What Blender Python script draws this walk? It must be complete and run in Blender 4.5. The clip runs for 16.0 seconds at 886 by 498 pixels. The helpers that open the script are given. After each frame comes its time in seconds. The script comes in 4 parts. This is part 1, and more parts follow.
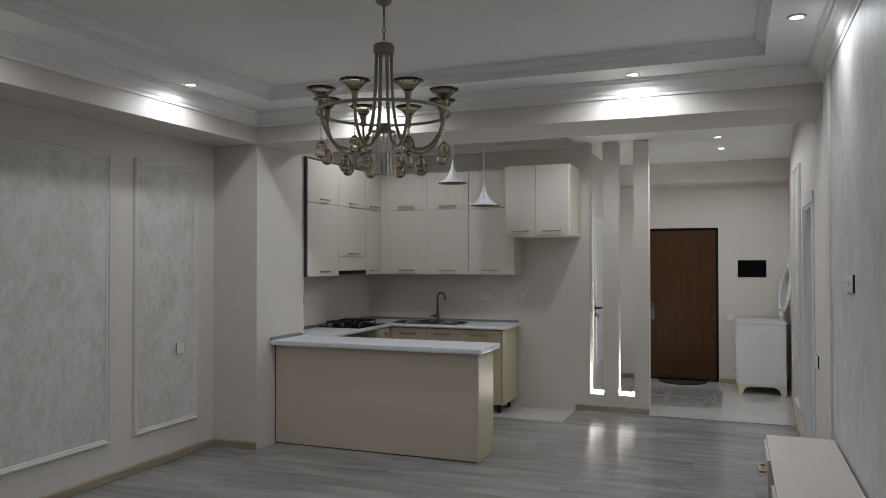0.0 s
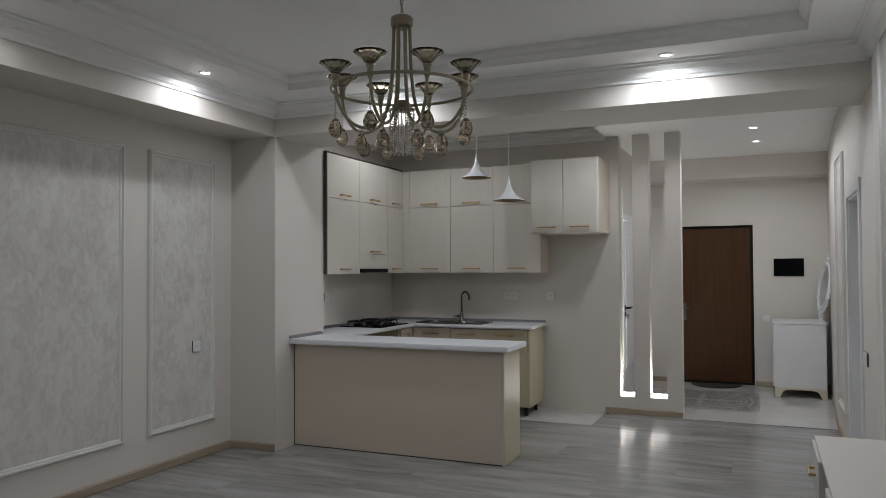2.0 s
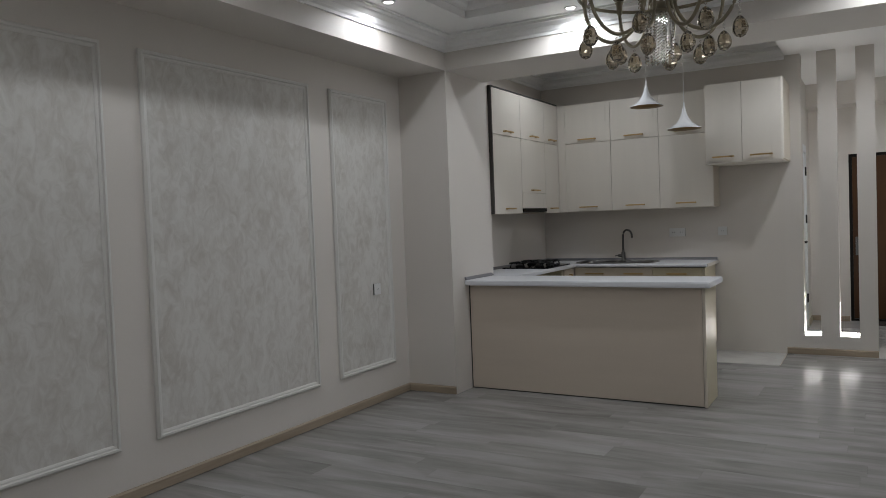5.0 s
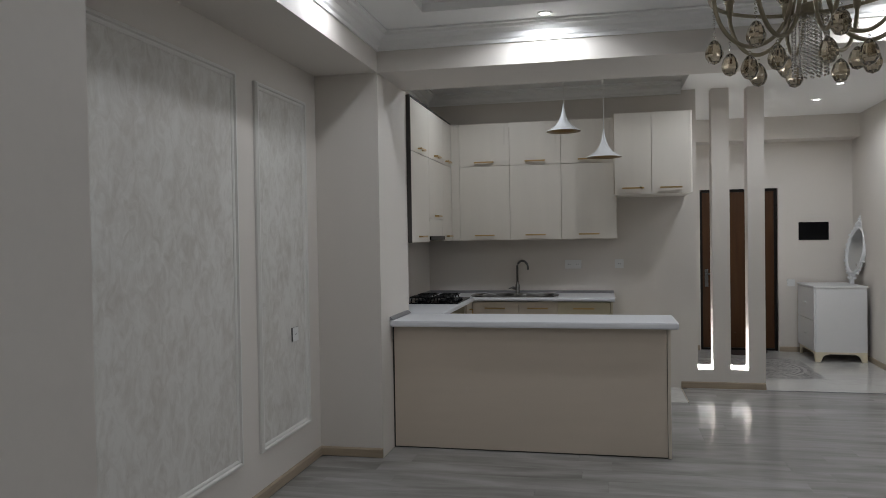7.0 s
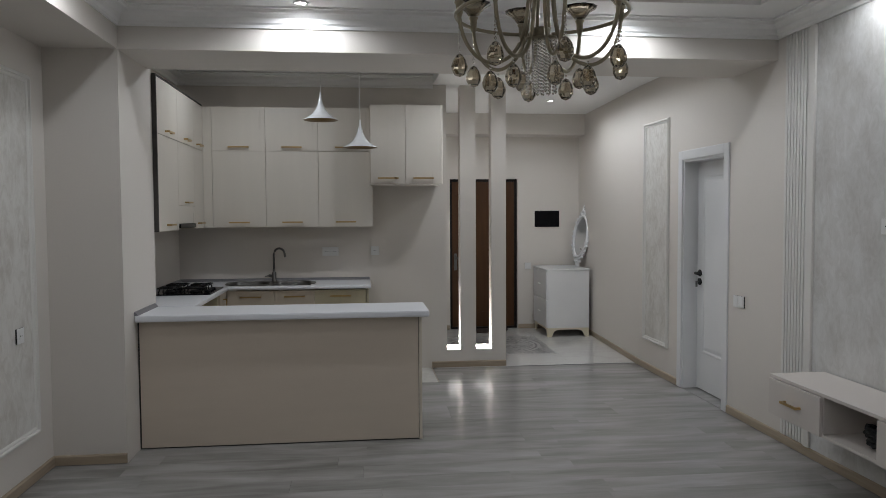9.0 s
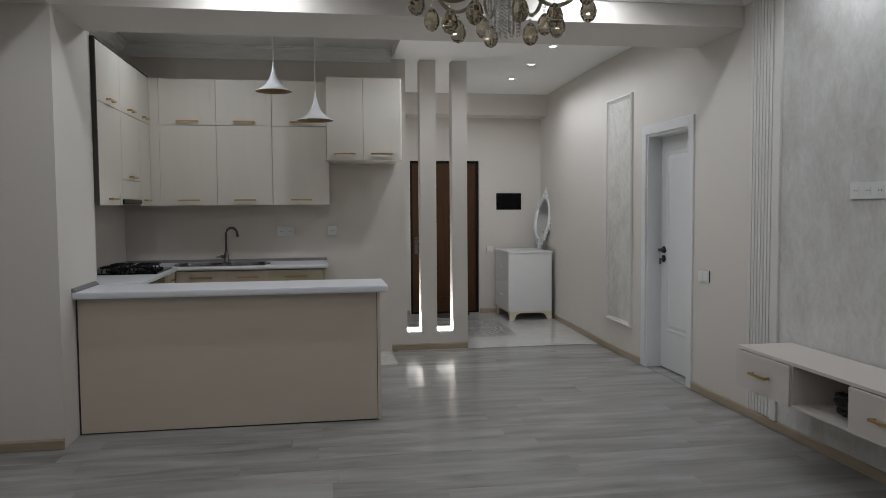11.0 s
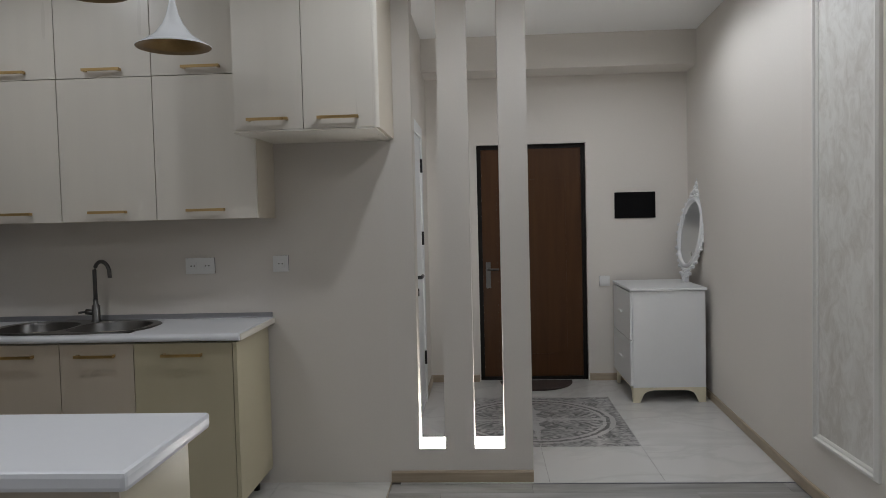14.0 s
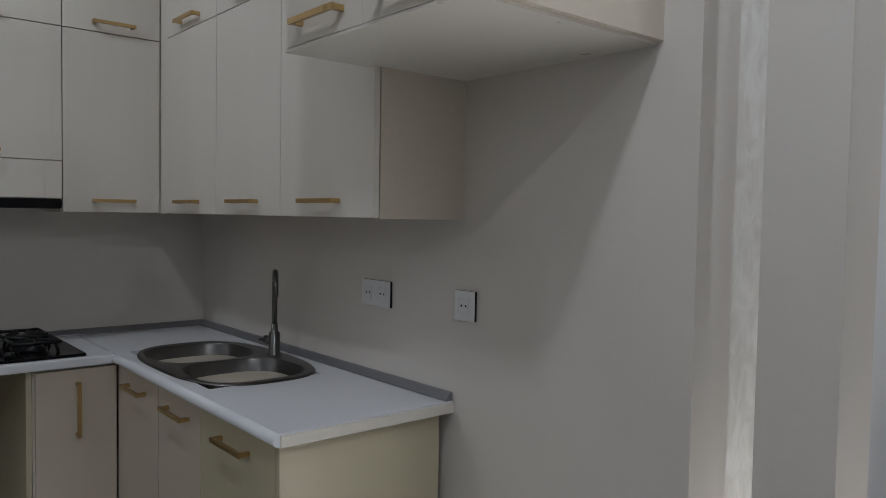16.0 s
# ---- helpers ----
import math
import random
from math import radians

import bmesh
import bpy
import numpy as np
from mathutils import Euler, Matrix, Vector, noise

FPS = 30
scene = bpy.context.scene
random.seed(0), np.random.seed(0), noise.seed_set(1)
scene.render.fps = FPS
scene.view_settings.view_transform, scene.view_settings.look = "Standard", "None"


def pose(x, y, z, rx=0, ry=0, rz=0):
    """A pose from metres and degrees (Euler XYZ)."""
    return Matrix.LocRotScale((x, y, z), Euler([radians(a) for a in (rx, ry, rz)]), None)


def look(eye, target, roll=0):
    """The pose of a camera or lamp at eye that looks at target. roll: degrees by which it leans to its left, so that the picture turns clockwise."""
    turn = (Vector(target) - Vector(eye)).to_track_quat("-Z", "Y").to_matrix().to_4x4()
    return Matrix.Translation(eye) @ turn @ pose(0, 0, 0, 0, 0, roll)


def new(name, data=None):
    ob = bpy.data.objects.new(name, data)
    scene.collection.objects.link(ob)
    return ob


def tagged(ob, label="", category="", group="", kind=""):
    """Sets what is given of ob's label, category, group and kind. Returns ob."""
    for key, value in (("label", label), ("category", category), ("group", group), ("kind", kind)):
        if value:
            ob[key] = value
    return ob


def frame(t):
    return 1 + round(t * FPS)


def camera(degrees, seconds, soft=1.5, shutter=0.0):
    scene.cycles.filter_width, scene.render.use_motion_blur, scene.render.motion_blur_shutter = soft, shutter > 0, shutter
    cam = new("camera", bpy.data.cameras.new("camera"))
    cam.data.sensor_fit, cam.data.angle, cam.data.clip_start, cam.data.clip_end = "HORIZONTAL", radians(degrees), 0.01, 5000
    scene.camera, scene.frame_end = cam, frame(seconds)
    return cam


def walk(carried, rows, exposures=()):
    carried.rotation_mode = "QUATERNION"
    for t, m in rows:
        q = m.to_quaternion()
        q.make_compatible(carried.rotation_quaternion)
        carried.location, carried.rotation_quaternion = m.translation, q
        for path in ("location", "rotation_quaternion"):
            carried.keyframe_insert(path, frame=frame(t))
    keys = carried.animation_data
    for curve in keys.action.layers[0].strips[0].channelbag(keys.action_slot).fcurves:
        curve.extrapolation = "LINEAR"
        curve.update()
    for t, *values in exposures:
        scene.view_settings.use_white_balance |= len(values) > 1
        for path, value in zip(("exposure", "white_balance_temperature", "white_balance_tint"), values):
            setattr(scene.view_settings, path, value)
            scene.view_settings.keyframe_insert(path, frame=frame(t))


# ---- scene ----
cam = camera(61.4, 16.0, 0.85)
PATH = [
    (0, (0.699, 0.045, 1.584), (-0.029, 1.908, 1.613), -0.1),
    (0.5, (0.709, 0.09, 1.583), (-0.059, 1.935, 1.661), -0.7),
    (1, (0.686, 0.103, 1.589), (-0.082, 1.947, 1.678), -0.7),
    (1.5, (0.603, 0.178, 1.579), (-0.148, 2.031, 1.632), -0.6),
    (2, (0.627, 0.262, 1.482), (-0.163, 2.099, 1.532), -0.3),
    (2.5, (0.691, 0.316, 1.438), (-0.161, 2.125, 1.472), 1.3),
    (3, (0.656, 0.332, 1.424), (-0.245, 2.118, 1.427), 0.9),
    (3.5, (0.574, 0.309, 1.437), (-0.417, 2.046, 1.39), 0.2),
    (4, (0.448, 0.211, 1.396), (-0.628, 1.895, 1.313), -0.7),
    (4.2, (0.368, 0.164, 1.375), (-0.715, 1.843, 1.288), -1.2),
    (6.3, (-1.205, 0.298, 1.453), (-1.861, 2.187, 1.414), -2.2),
    (6.5, (-1.361, 0.372, 1.467), (-1.942, 2.286, 1.431), -1.8),
    (7, (-1.586, 0.544, 1.474), (-2.004, 2.5, 1.439), -0.9),
    (7.5, (-1.739, 0.723, 1.487), (-1.985, 2.708, 1.445), -0.3),
    (8, (-1.694, 0.756, 1.499), (-1.763, 2.753, 1.422), -0.3),
    (8.5, (-1.587, 0.661, 1.5), (-1.499, 2.656, 1.387), -0.2),
    (9, (-1.569, 0.517, 1.552), (-1.35, 2.503, 1.455), -0.3),
    (9.2, (-1.583, 0.46, 1.561), (-1.313, 2.44, 1.487), -0.4),
    (11.3, (-1.502, 0.856, 1.389), (-1.181, 2.827, 1.274), -0.4),
    (11.5, (-1.448, 1.08, 1.394), (-1.136, 3.053, 1.284), -0.3),
    (12, (-1.295, 1.581, 1.41), (-0.987, 3.554, 1.3), -0.8),
    (12.5, (-1.06, 2.149, 1.429), (-0.785, 4.127, 1.336), -1.3),
    (13, (-0.849, 2.733, 1.43), (-0.666, 4.722, 1.325), -1.0),
    (13.5, (-0.588, 3.361, 1.415), (-0.546, 5.357, 1.301), -1.1),
    (14, (-0.355, 3.998, 1.417), (-0.464, 5.993, 1.327), -1.4),
    (14.5, (-0.097, 4.656, 1.442), (-0.486, 6.617, 1.386), -0.6),
    (15, (0.048, 5.287, 1.435), (-0.656, 7.158, 1.363), 0.0),
    (15.5, (0.156, 5.914, 1.446), (-0.965, 7.568, 1.354), -0.0),
    (16, (0.132, 6.49, 1.436), (-1.395, 7.778, 1.347), 1.0),
]
walk(cam, [(t, look(eye, target, roll)) for t, eye, target, roll in PATH],
     [(0.0, 0.0, 6500, 10), (14.4, 0.0, 6500, 10), (15.2, 0.0, 6200, 10), (16.0, 0.0, 6150, 10)])

# ---- light ----
world = bpy.data.worlds.new("world")
scene.world = world
world.use_nodes = True
world.node_tree.nodes["Background"].inputs[0].default_value = (0.02, 0.022, 0.03, 1)
world.node_tree.nodes["Background"].inputs[1].default_value = 1.0
scene.view_settings.exposure = 0.0

H = 2.81           # main ceiling
TRAY = 2.908       # raised middle of the living room ceiling
HK = 2.885         # raised ceiling of the kitchen, west of HKX
HKX = -0.85
DOWN_POWER = 24.3
LIVING_CANS = [(-2.82, 4.23), (-2.82, 2.55), (-1.91, 5.10), (0.08, 5.08), (1.0, 4.19), (1.0, 2.3), (-1.91, 1.35), (0.08, 1.35), (-0.9, -0.6)]
KITCHEN_CANS = [(-2.45, 6.60), (-0.43, 6.66)]
HALL_CANS = [(0.50, 6.33), (0.51, 7.14), (0.55, 7.97), (0.57, 8.82)]


def lamp(x, y, z, power, angle=172, radius=0.035, blend=0.5, color=(0.897, 0.94, 1.0)):
    d = bpy.data.lights.new("downlight_lamp", "SPOT")
    d.energy, d.spot_size, d.spot_blend, d.shadow_soft_size, d.color = power, radians(angle), blend, radius, color
    o = new("downlight_lamp", d)
    o.location = (x, y, z)
    return o


for cx, cy in LIVING_CANS:
    lamp(cx, cy, H - 0.012, DOWN_POWER * (0.66 if cx < -2.5 or cx > 0.9 else 0.9 if cy < 2 else 1.1))
for i, (cx, cy) in enumerate(HALL_CANS):
    lamp(cx, cy, H - 0.012, DOWN_POWER * (0.26, 0.62, 1.0, 1.25)[i])
for (cx, cy), share in zip(KITCHEN_CANS, (0.95, 1.3)):
    lamp(cx, cy, (HK if cx < HKX else H) - 0.012, DOWN_POWER * share, radius=0.06)


# ---- materials ----
def nodes_of(name):
    m = bpy.data.materials.new(name)
    m.use_nodes = True
    t = m.node_tree
    return m, t.nodes, t.links, t.nodes["Principled BSDF"]


def surface(name, color, rough=0.5, metal=0.0, vary=0.04, scale=6.0, grain=60.0, bump=0.05, stretch=(1, 1, 1), spec=0.5, coat=0.0, depth=0.002):
    """Colour varied at two scales with a fine relief."""
    m, n, l, b = nodes_of(name)
    tc = n.new("ShaderNodeTexCoord")
    mp = n.new("ShaderNodeMapping")
    mp.inputs["Scale"].default_value = stretch
    l.new(tc.outputs["Object"], mp.inputs[0])
    big, small = n.new("ShaderNodeTexNoise"), n.new("ShaderNodeTexNoise")
    big.inputs["Scale"].default_value, small.inputs["Scale"].default_value = scale, grain
    small.inputs["Detail"].default_value = 5
    l.new(mp.outputs[0], big.inputs["Vector"])
    l.new(mp.outputs[0], small.inputs["Vector"])
    mx = n.new("ShaderNodeMath")
    mx.operation = "ADD"
    l.new(big.outputs[0], mx.inputs[0])
    l.new(small.outputs[0], mx.inputs[1])
    ramp = n.new("ShaderNodeValToRGB")
    e = ramp.color_ramp.elements
    e[0].position, e[1].position = 0.3, 0.7
    e[0].color = tuple(c * (1 - vary) for c in color) + (1,)
    e[1].color = tuple(min(1, c * (1 + vary)) for c in color) + (1,)
    half = n.new("ShaderNodeMath")
    half.operation = "MULTIPLY"
    half.inputs[1].default_value = 0.5
    l.new(mx.outputs[0], half.inputs[0])
    l.new(half.outputs[0], ramp.inputs[0])
    l.new(ramp.outputs[0], b.inputs["Base Color"])
    rr = n.new("ShaderNodeMapRange")
    rr.inputs["To Min"].default_value, rr.inputs["To Max"].default_value = max(0, rough - 0.06), min(1, rough + 0.06)
    l.new(big.outputs[0], rr.inputs[0])
    l.new(rr.outputs[0], b.inputs["Roughness"])
    b.inputs["Metallic"].default_value = metal
    b.inputs["Specular IOR Level"].default_value = spec
    b.inputs["Coat Weight"].default_value = coat
    if bump:
        bp = n.new("ShaderNodeBump")
        bp.inputs["Strength"].default_value, bp.inputs["Distance"].default_value = bump, depth
        l.new(small.outputs[0], bp.inputs["Height"])
        l.new(bp.outputs[0], b.inputs["Normal"])
    return m


def stucco(name, pale, dark, fine=26, mid=7, weights=(0.66, 0.24, 0.10), span=(0.45, 0.60)):
    """Pale decorative plaster with clusters of trowelled flecks."""
    m, n, l, b = nodes_of(name)
    tc = n.new("ShaderNodeTexCoord")
    mp = n.new("ShaderNodeMapping")
    mp.inputs["Scale"].default_value = (1, 1.1, 0.72)
    mp.inputs["Rotation"].default_value = (0.4, 0.2, 0)
    l.new(tc.outputs["Object"], mp.inputs[0])

    def noise_at(scale, detail, rough, dist):
        q = n.new("ShaderNodeTexNoise")
        q.inputs["Scale"].default_value, q.inputs["Detail"].default_value, q.inputs["Roughness"].default_value, q.inputs["Distortion"].default_value = scale, detail, rough, dist
        l.new(mp.outputs[0], q.inputs["Vector"])
        return q.outputs[0]
    fleck, cluster, cloud = noise_at(fine, 6, 0.65, 1.2), noise_at(mid, 4, 0.6, 0.4), noise_at(1.6, 3, 0.5, 0)

    def mad(x, k, y):
        q = n.new("ShaderNodeMath")
        q.operation = "MULTIPLY_ADD"
        l.new(x, q.inputs[0])
        q.inputs[1].default_value = k
        if isinstance(y, float):
            q.inputs[2].default_value = y
        else:
            l.new(y, q.inputs[2])
        return q.outputs[0]
    val = mad(fleck, weights[0], mad(cluster, weights[1], mad(cloud, weights[2], 0.0)))
    ramp = n.new("ShaderNodeValToRGB")
    e = ramp.color_ramp.elements
    e[0].position, e[1].position = span
    e[0].color, e[1].color = (*pale, 1), (*dark, 1)
    l.new(val, ramp.inputs[0])
    l.new(ramp.outputs[0], b.inputs["Base Color"])
    b.inputs["Roughness"].default_value = 0.55
    bp = n.new("ShaderNodeBump")
    bp.inputs["Strength"].default_value, bp.inputs["Distance"].default_value = 0.3, 0.004
    l.new(val, bp.inputs["Height"])
    l.new(bp.outputs[0], b.inputs["Normal"])
    return m


def planks(name):
    """Pale grey washed oak, each board its own tone by Object Info."""
    m, n, l, b = nodes_of(name)
    tc, info = n.new("ShaderNodeTexCoord"), n.new("ShaderNodeObjectInfo")
    off = n.new("ShaderNodeVectorMath")
    off.operation = "MULTIPLY_ADD"
    off.inputs[1].default_value = (37, 91, 13)
    l.new(info.outputs["Random"], off.inputs[0])
    mp = n.new("ShaderNodeMapping")
    mp.inputs["Scale"].default_value = (0.95, 5, 1)
    l.new(tc.outputs["Object"], mp.inputs[0])
    l.new(mp.outputs[0], off.inputs[2])
    big, fine = n.new("ShaderNodeTexNoise"), n.new("ShaderNodeTexNoise")
    big.inputs["Scale"].default_value, big.inputs["Detail"].default_value, big.inputs["Distortion"].default_value = 1.3, 4, 0.6
    fine.inputs["Scale"].default_value, fine.inputs["Detail"].default_value = 9, 6
    l.new(off.outputs[0], big.inputs["Vector"])
    l.new(off.outputs[0], fine.inputs["Vector"])
    s = n.new("ShaderNodeMath")
    s.operation = "MULTIPLY_ADD"
    s.inputs[1].default_value = 0.15
    l.new(fine.outputs[0], s.inputs[0])
    l.new(big.outputs[0], s.inputs[2])
    t = n.new("ShaderNodeMath")
    t.operation = "MULTIPLY_ADD"
    t.inputs[1].default_value = 0.09
    l.new(info.outputs["Random"], t.inputs[0])
    l.new(s.outputs[0], t.inputs[2])
    ramp = n.new("ShaderNodeValToRGB")
    e = ramp.color_ramp.elements
    e[0].position, e[1].position = 0.36, 0.86
    e[0].color, e[1].color = (0.19, 0.182, 0.172, 1), (0.385, 0.376, 0.366, 1)
    l.new(t.outputs[0], ramp.inputs[0])
    l.new(ramp.outputs[0], b.inputs["Base Color"])
    b.inputs["Roughness"].default_value = 0.2
    b.inputs["Specular IOR Level"].default_value = 0.25
    bp = n.new("ShaderNodeBump")
    bp.inputs["Strength"].default_value, bp.inputs["Distance"].default_value = 0.06, 0.001
    l.new(fine.outputs[0], bp.inputs["Height"])
    l.new(bp.outputs[0], b.inputs["Normal"])
    return m


def marble(name, base, vein, rough, scale=1.2):
    m, n, l, b = nodes_of(name)
    tc, info = n.new("ShaderNodeTexCoord"), n.new("ShaderNodeObjectInfo")
    off = n.new("ShaderNodeVectorMath")
    off.operation = "MULTIPLY_ADD"
    off.inputs[1].default_value = (17, 31, 7)
    l.new(info.outputs["Random"], off.inputs[0])
    l.new(tc.outputs["Object"], off.inputs[2])
    a = n.new("ShaderNodeTexNoise")
    a.inputs["Scale"].default_value, a.inputs["Detail"].default_value, a.inputs["Distortion"].default_value = scale, 8, 2.2
    l.new(off.outputs[0], a.inputs["Vector"])
    ramp = n.new("ShaderNodeValToRGB")
    e = ramp.color_ramp.elements
    e[0].position, e[1].position = 0.44, 0.56
    e[0].color, e[1].color = (*base, 1), (*base, 1)
    mid = e.new(0.5)
    mid.color = (*vein, 1)
    l.new(a.outputs[0], ramp.inputs[0])
    l.new(ramp.outputs[0], b.inputs["Base Color"])
    b.inputs["Roughness"].default_value = rough
    return m


def glow(name, color, strength):
    m, n, l, b = nodes_of(name)
    b.inputs["Base Color"].default_value = (0.8, 0.8, 0.8, 1)
    b.inputs["Emission Color"].default_value = (*color, 1)
    b.inputs["Emission Strength"].default_value = strength
    return m


def wood(name, dark, pale, rough=0.4, along="Z"):
    m, n, l, b = nodes_of(name)
    tc, mp = n.new("ShaderNodeTexCoord"), n.new("ShaderNodeMapping")
    mp.inputs["Scale"].default_value = (12, 12, 0.9) if along == "Z" else ((0.8, 14, 14) if along == "X" else (14, 0.8, 14))
    l.new(tc.outputs["Object"], mp.inputs[0])
    a = n.new("ShaderNodeTexNoise")
    a.inputs["Scale"].default_value, a.inputs["Detail"].default_value, a.inputs["Distortion"].default_value = 1.8, 7, 0.6
    l.new(mp.outputs[0], a.inputs["Vector"])
    ramp = n.new("ShaderNodeValToRGB")
    e = ramp.color_ramp.elements
    e[0].position, e[1].position = 0.3, 0.75
    e[0].color, e[1].color = (*dark, 1), (*pale, 1)
    l.new(a.outputs[0], ramp.inputs[0])
    l.new(ramp.outputs[0], b.inputs["Base Color"])
    b.inputs["Roughness"].default_value = rough
    bp = n.new("ShaderNodeBump")
    bp.inputs["Strength"].default_value, bp.inputs["Distance"].default_value = 0.15, 0.001
    l.new(a.outputs[0], bp.inputs["Height"])
    l.new(bp.outputs[0], b.inputs["Normal"])
    return m


def glass(name, color, rough=0.03):
    m, n, l, b = nodes_of(name)
    b.inputs["Base Color"].default_value = (*color, 1)
    b.inputs["Roughness"].default_value = rough
    b.inputs["Transmission Weight"].default_value = 1.0
    b.inputs["IOR"].default_value = 1.5
    return m


def medallion(name, cx, cy, r):
    """Grey and white ornament: concentric rings with petals round a cross."""
    m, n, l, b = nodes_of(name)
    geo = n.new("ShaderNodeNewGeometry")
    mp = n.new("ShaderNodeMapping")
    mp.vector_type = "TEXTURE"
    mp.inputs["Location"].default_value = (cx, cy, 0)
    mp.inputs["Scale"].default_value = (r, r, 1)
    nz = n.new("ShaderNodeTexNoise")
    nz.inputs["Scale"].default_value, nz.inputs["Detail"].default_value = 13, 4
    l.new(geo.outputs["Position"], nz.inputs["Vector"])
    wob = n.new("ShaderNodeVectorMath")
    wob.operation = "MULTIPLY_ADD"
    wob.inputs[1].default_value = (0.035, 0.035, 0)
    l.new(nz.outputs["Color"], wob.inputs[0])
    l.new(geo.outputs["Position"], wob.inputs[2])
    l.new(wob.outputs[0], mp.inputs[0])

    def math_node(op, a, b_=None, c=None):
        q = n.new("ShaderNodeMath")
        q.operation = op
        for i, v in enumerate((a, b_, c)):
            if v is None:
                continue
            if isinstance(v, (int, float)):
                q.inputs[i].default_value = v
            else:
                l.new(v, q.inputs[i])
        return q.outputs[0]

    sep = n.new("ShaderNodeSeparateXYZ")
    l.new(mp.outputs[0], sep.inputs[0])
    ax, ay = math_node("ABSOLUTE", sep.outputs[0]), math_node("ABSOLUTE", sep.outputs[1])
    rad = math_node("SQRT", math_node("ADD", math_node("MULTIPLY", ax, ax), math_node("MULTIPLY", ay, ay)))
    ang = math_node("ARCTAN2", ay, ax)
    far, near = math_node("MAXIMUM", ax, ay), math_node("MINIMUM", ax, ay)

    def line(value, at, wide):
        return math_node("LESS_THAN", math_node("ABSOLUTE", math_node("SUBTRACT", value, at)), wide)
    fold = n.new("ShaderNodeCombineXYZ")
    l.new(ax, fold.inputs[0])
    l.new(ay, fold.inputs[1])
    scroll = n.new("ShaderNodeTexNoise")
    scroll.inputs["Scale"].default_value, scroll.inputs["Detail"].default_value, scroll.inputs["Distortion"].default_value = 5.5, 1.5, 3.0
    l.new(fold.outputs[0], scroll.inputs["Vector"])
    leaf = math_node("MULTIPLY", math_node("SUBTRACT", scroll.outputs[0], 0.5), 7.0)
    beads = math_node("MULTIPLY", math_node("SINE", math_node("MULTIPLY", ang, 44)), line(rad, 0.70, 0.03))
    rims = math_node("MAXIMUM", line(rad, 0.79, 0.022), line(rad, 0.88, 0.03))
    gap = math_node("MULTIPLY", line(rad, 0.835, 0.022), -1.6)
    spine = math_node("LESS_THAN", near, math_node("MULTIPLY_ADD", far, -0.05, 0.055))
    star = math_node("LESS_THAN", math_node("ADD", ax, ay), 0.17)
    knots = math_node("LESS_THAN", math_node("MULTIPLY_ADD", near, 1.3, math_node("ABSOLUTE", math_node("SUBTRACT", far, 0.33))), 0.13)
    pale = math_node("MULTIPLY", math_node("MAXIMUM", math_node("MAXIMUM", rims, spine), math_node("MAXIMUM", star, knots)), 1.7)
    val = math_node("ADD", math_node("ADD", leaf, beads), math_node("ADD", pale, gap))
    ramp = n.new("ShaderNodeValToRGB")
    e = ramp.color_ramp.elements
    e[0].position, e[1].position = 0.15, 0.85
    e[0].color, e[1].color = (0.10, 0.098, 0.095, 1), (0.47, 0.46, 0.45, 1)
    l.new(math_node("MULTIPLY_ADD", val, 0.3, 0.5), ramp.inputs[0])
    l.new(ramp.outputs[0], b.inputs["Base Color"])
    b.inputs["Roughness"].default_value = 0.3
    return m


M_WALL = surface("painted_plaster", (0.672, 0.632, 0.585), 0.6, vary=0.02, scale=1.5, grain=90, bump=0.08)
M_WALLK = surface("kitchen_paint", (0.668, 0.626, 0.576), 0.6, vary=0.02, scale=1.5, grain=90, bump=0.08)
M_CEIL = surface("ceiling_paint", (0.88, 0.876, 0.862), 0.7, vary=0.015, scale=1, grain=70, bump=0.05)
M_TRIM = surface("trim_paint", (0.70, 0.685, 0.65), 0.5, vary=0.02, bump=0.03)
M_STUCCO = stucco("decorative_plaster", (0.675, 0.66, 0.625), (0.53, 0.502, 0.46), 13, 4.5, (0.54, 0.34, 0.12), (0.43, 0.61))
M_STUCCOE = stucco("cloudy_plaster", (0.66, 0.655, 0.64), (0.50, 0.485, 0.46), 18, 5, (0.34, 0.40, 0.26), (0.42, 0.62))
M_BASE = wood("oak_baseboard", (0.30, 0.238, 0.172), (0.43, 0.352, 0.262), 0.45, "Y")
M_BASEX = wood("oak_baseboard_across", (0.30, 0.238, 0.172), (0.43, 0.352, 0.262), 0.45, "X")
M_FLOOR = planks("grey_laminate")
M_SUB = surface("screed", (0.12, 0.11, 0.10), 0.9)
M_TILE = marble("white_marble_tile", (0.60, 0.59, 0.57), (0.55, 0.54, 0.52), 0.12)
M_GROUT = surface("grout", (0.35, 0.34, 0.32), 0.9)
M_CAB = surface("cream_cabinet_front", (0.71, 0.668, 0.60), 0.3, vary=0.03, scale=2, grain=200, bump=0.03, stretch=(8, 8, 0.6))
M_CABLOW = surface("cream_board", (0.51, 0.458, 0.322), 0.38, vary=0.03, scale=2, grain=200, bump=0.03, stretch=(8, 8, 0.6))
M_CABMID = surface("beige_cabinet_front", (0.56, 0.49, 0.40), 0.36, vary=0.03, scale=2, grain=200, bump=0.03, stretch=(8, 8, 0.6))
M_BAR = surface("beige_panel", (0.58, 0.502, 0.415), 0.42, vary=0.03, scale=3, grain=200, bump=0.05, stretch=(0.7, 6, 6))
M_CONS = surface("pale_console_board", (0.62, 0.575, 0.535), 0.4, vary=0.02, grain=200, bump=0.03)
M_SHADE = surface("white_enamel_shade", (0.87, 0.89, 0.91), 0.2, vary=0.01, bump=0)
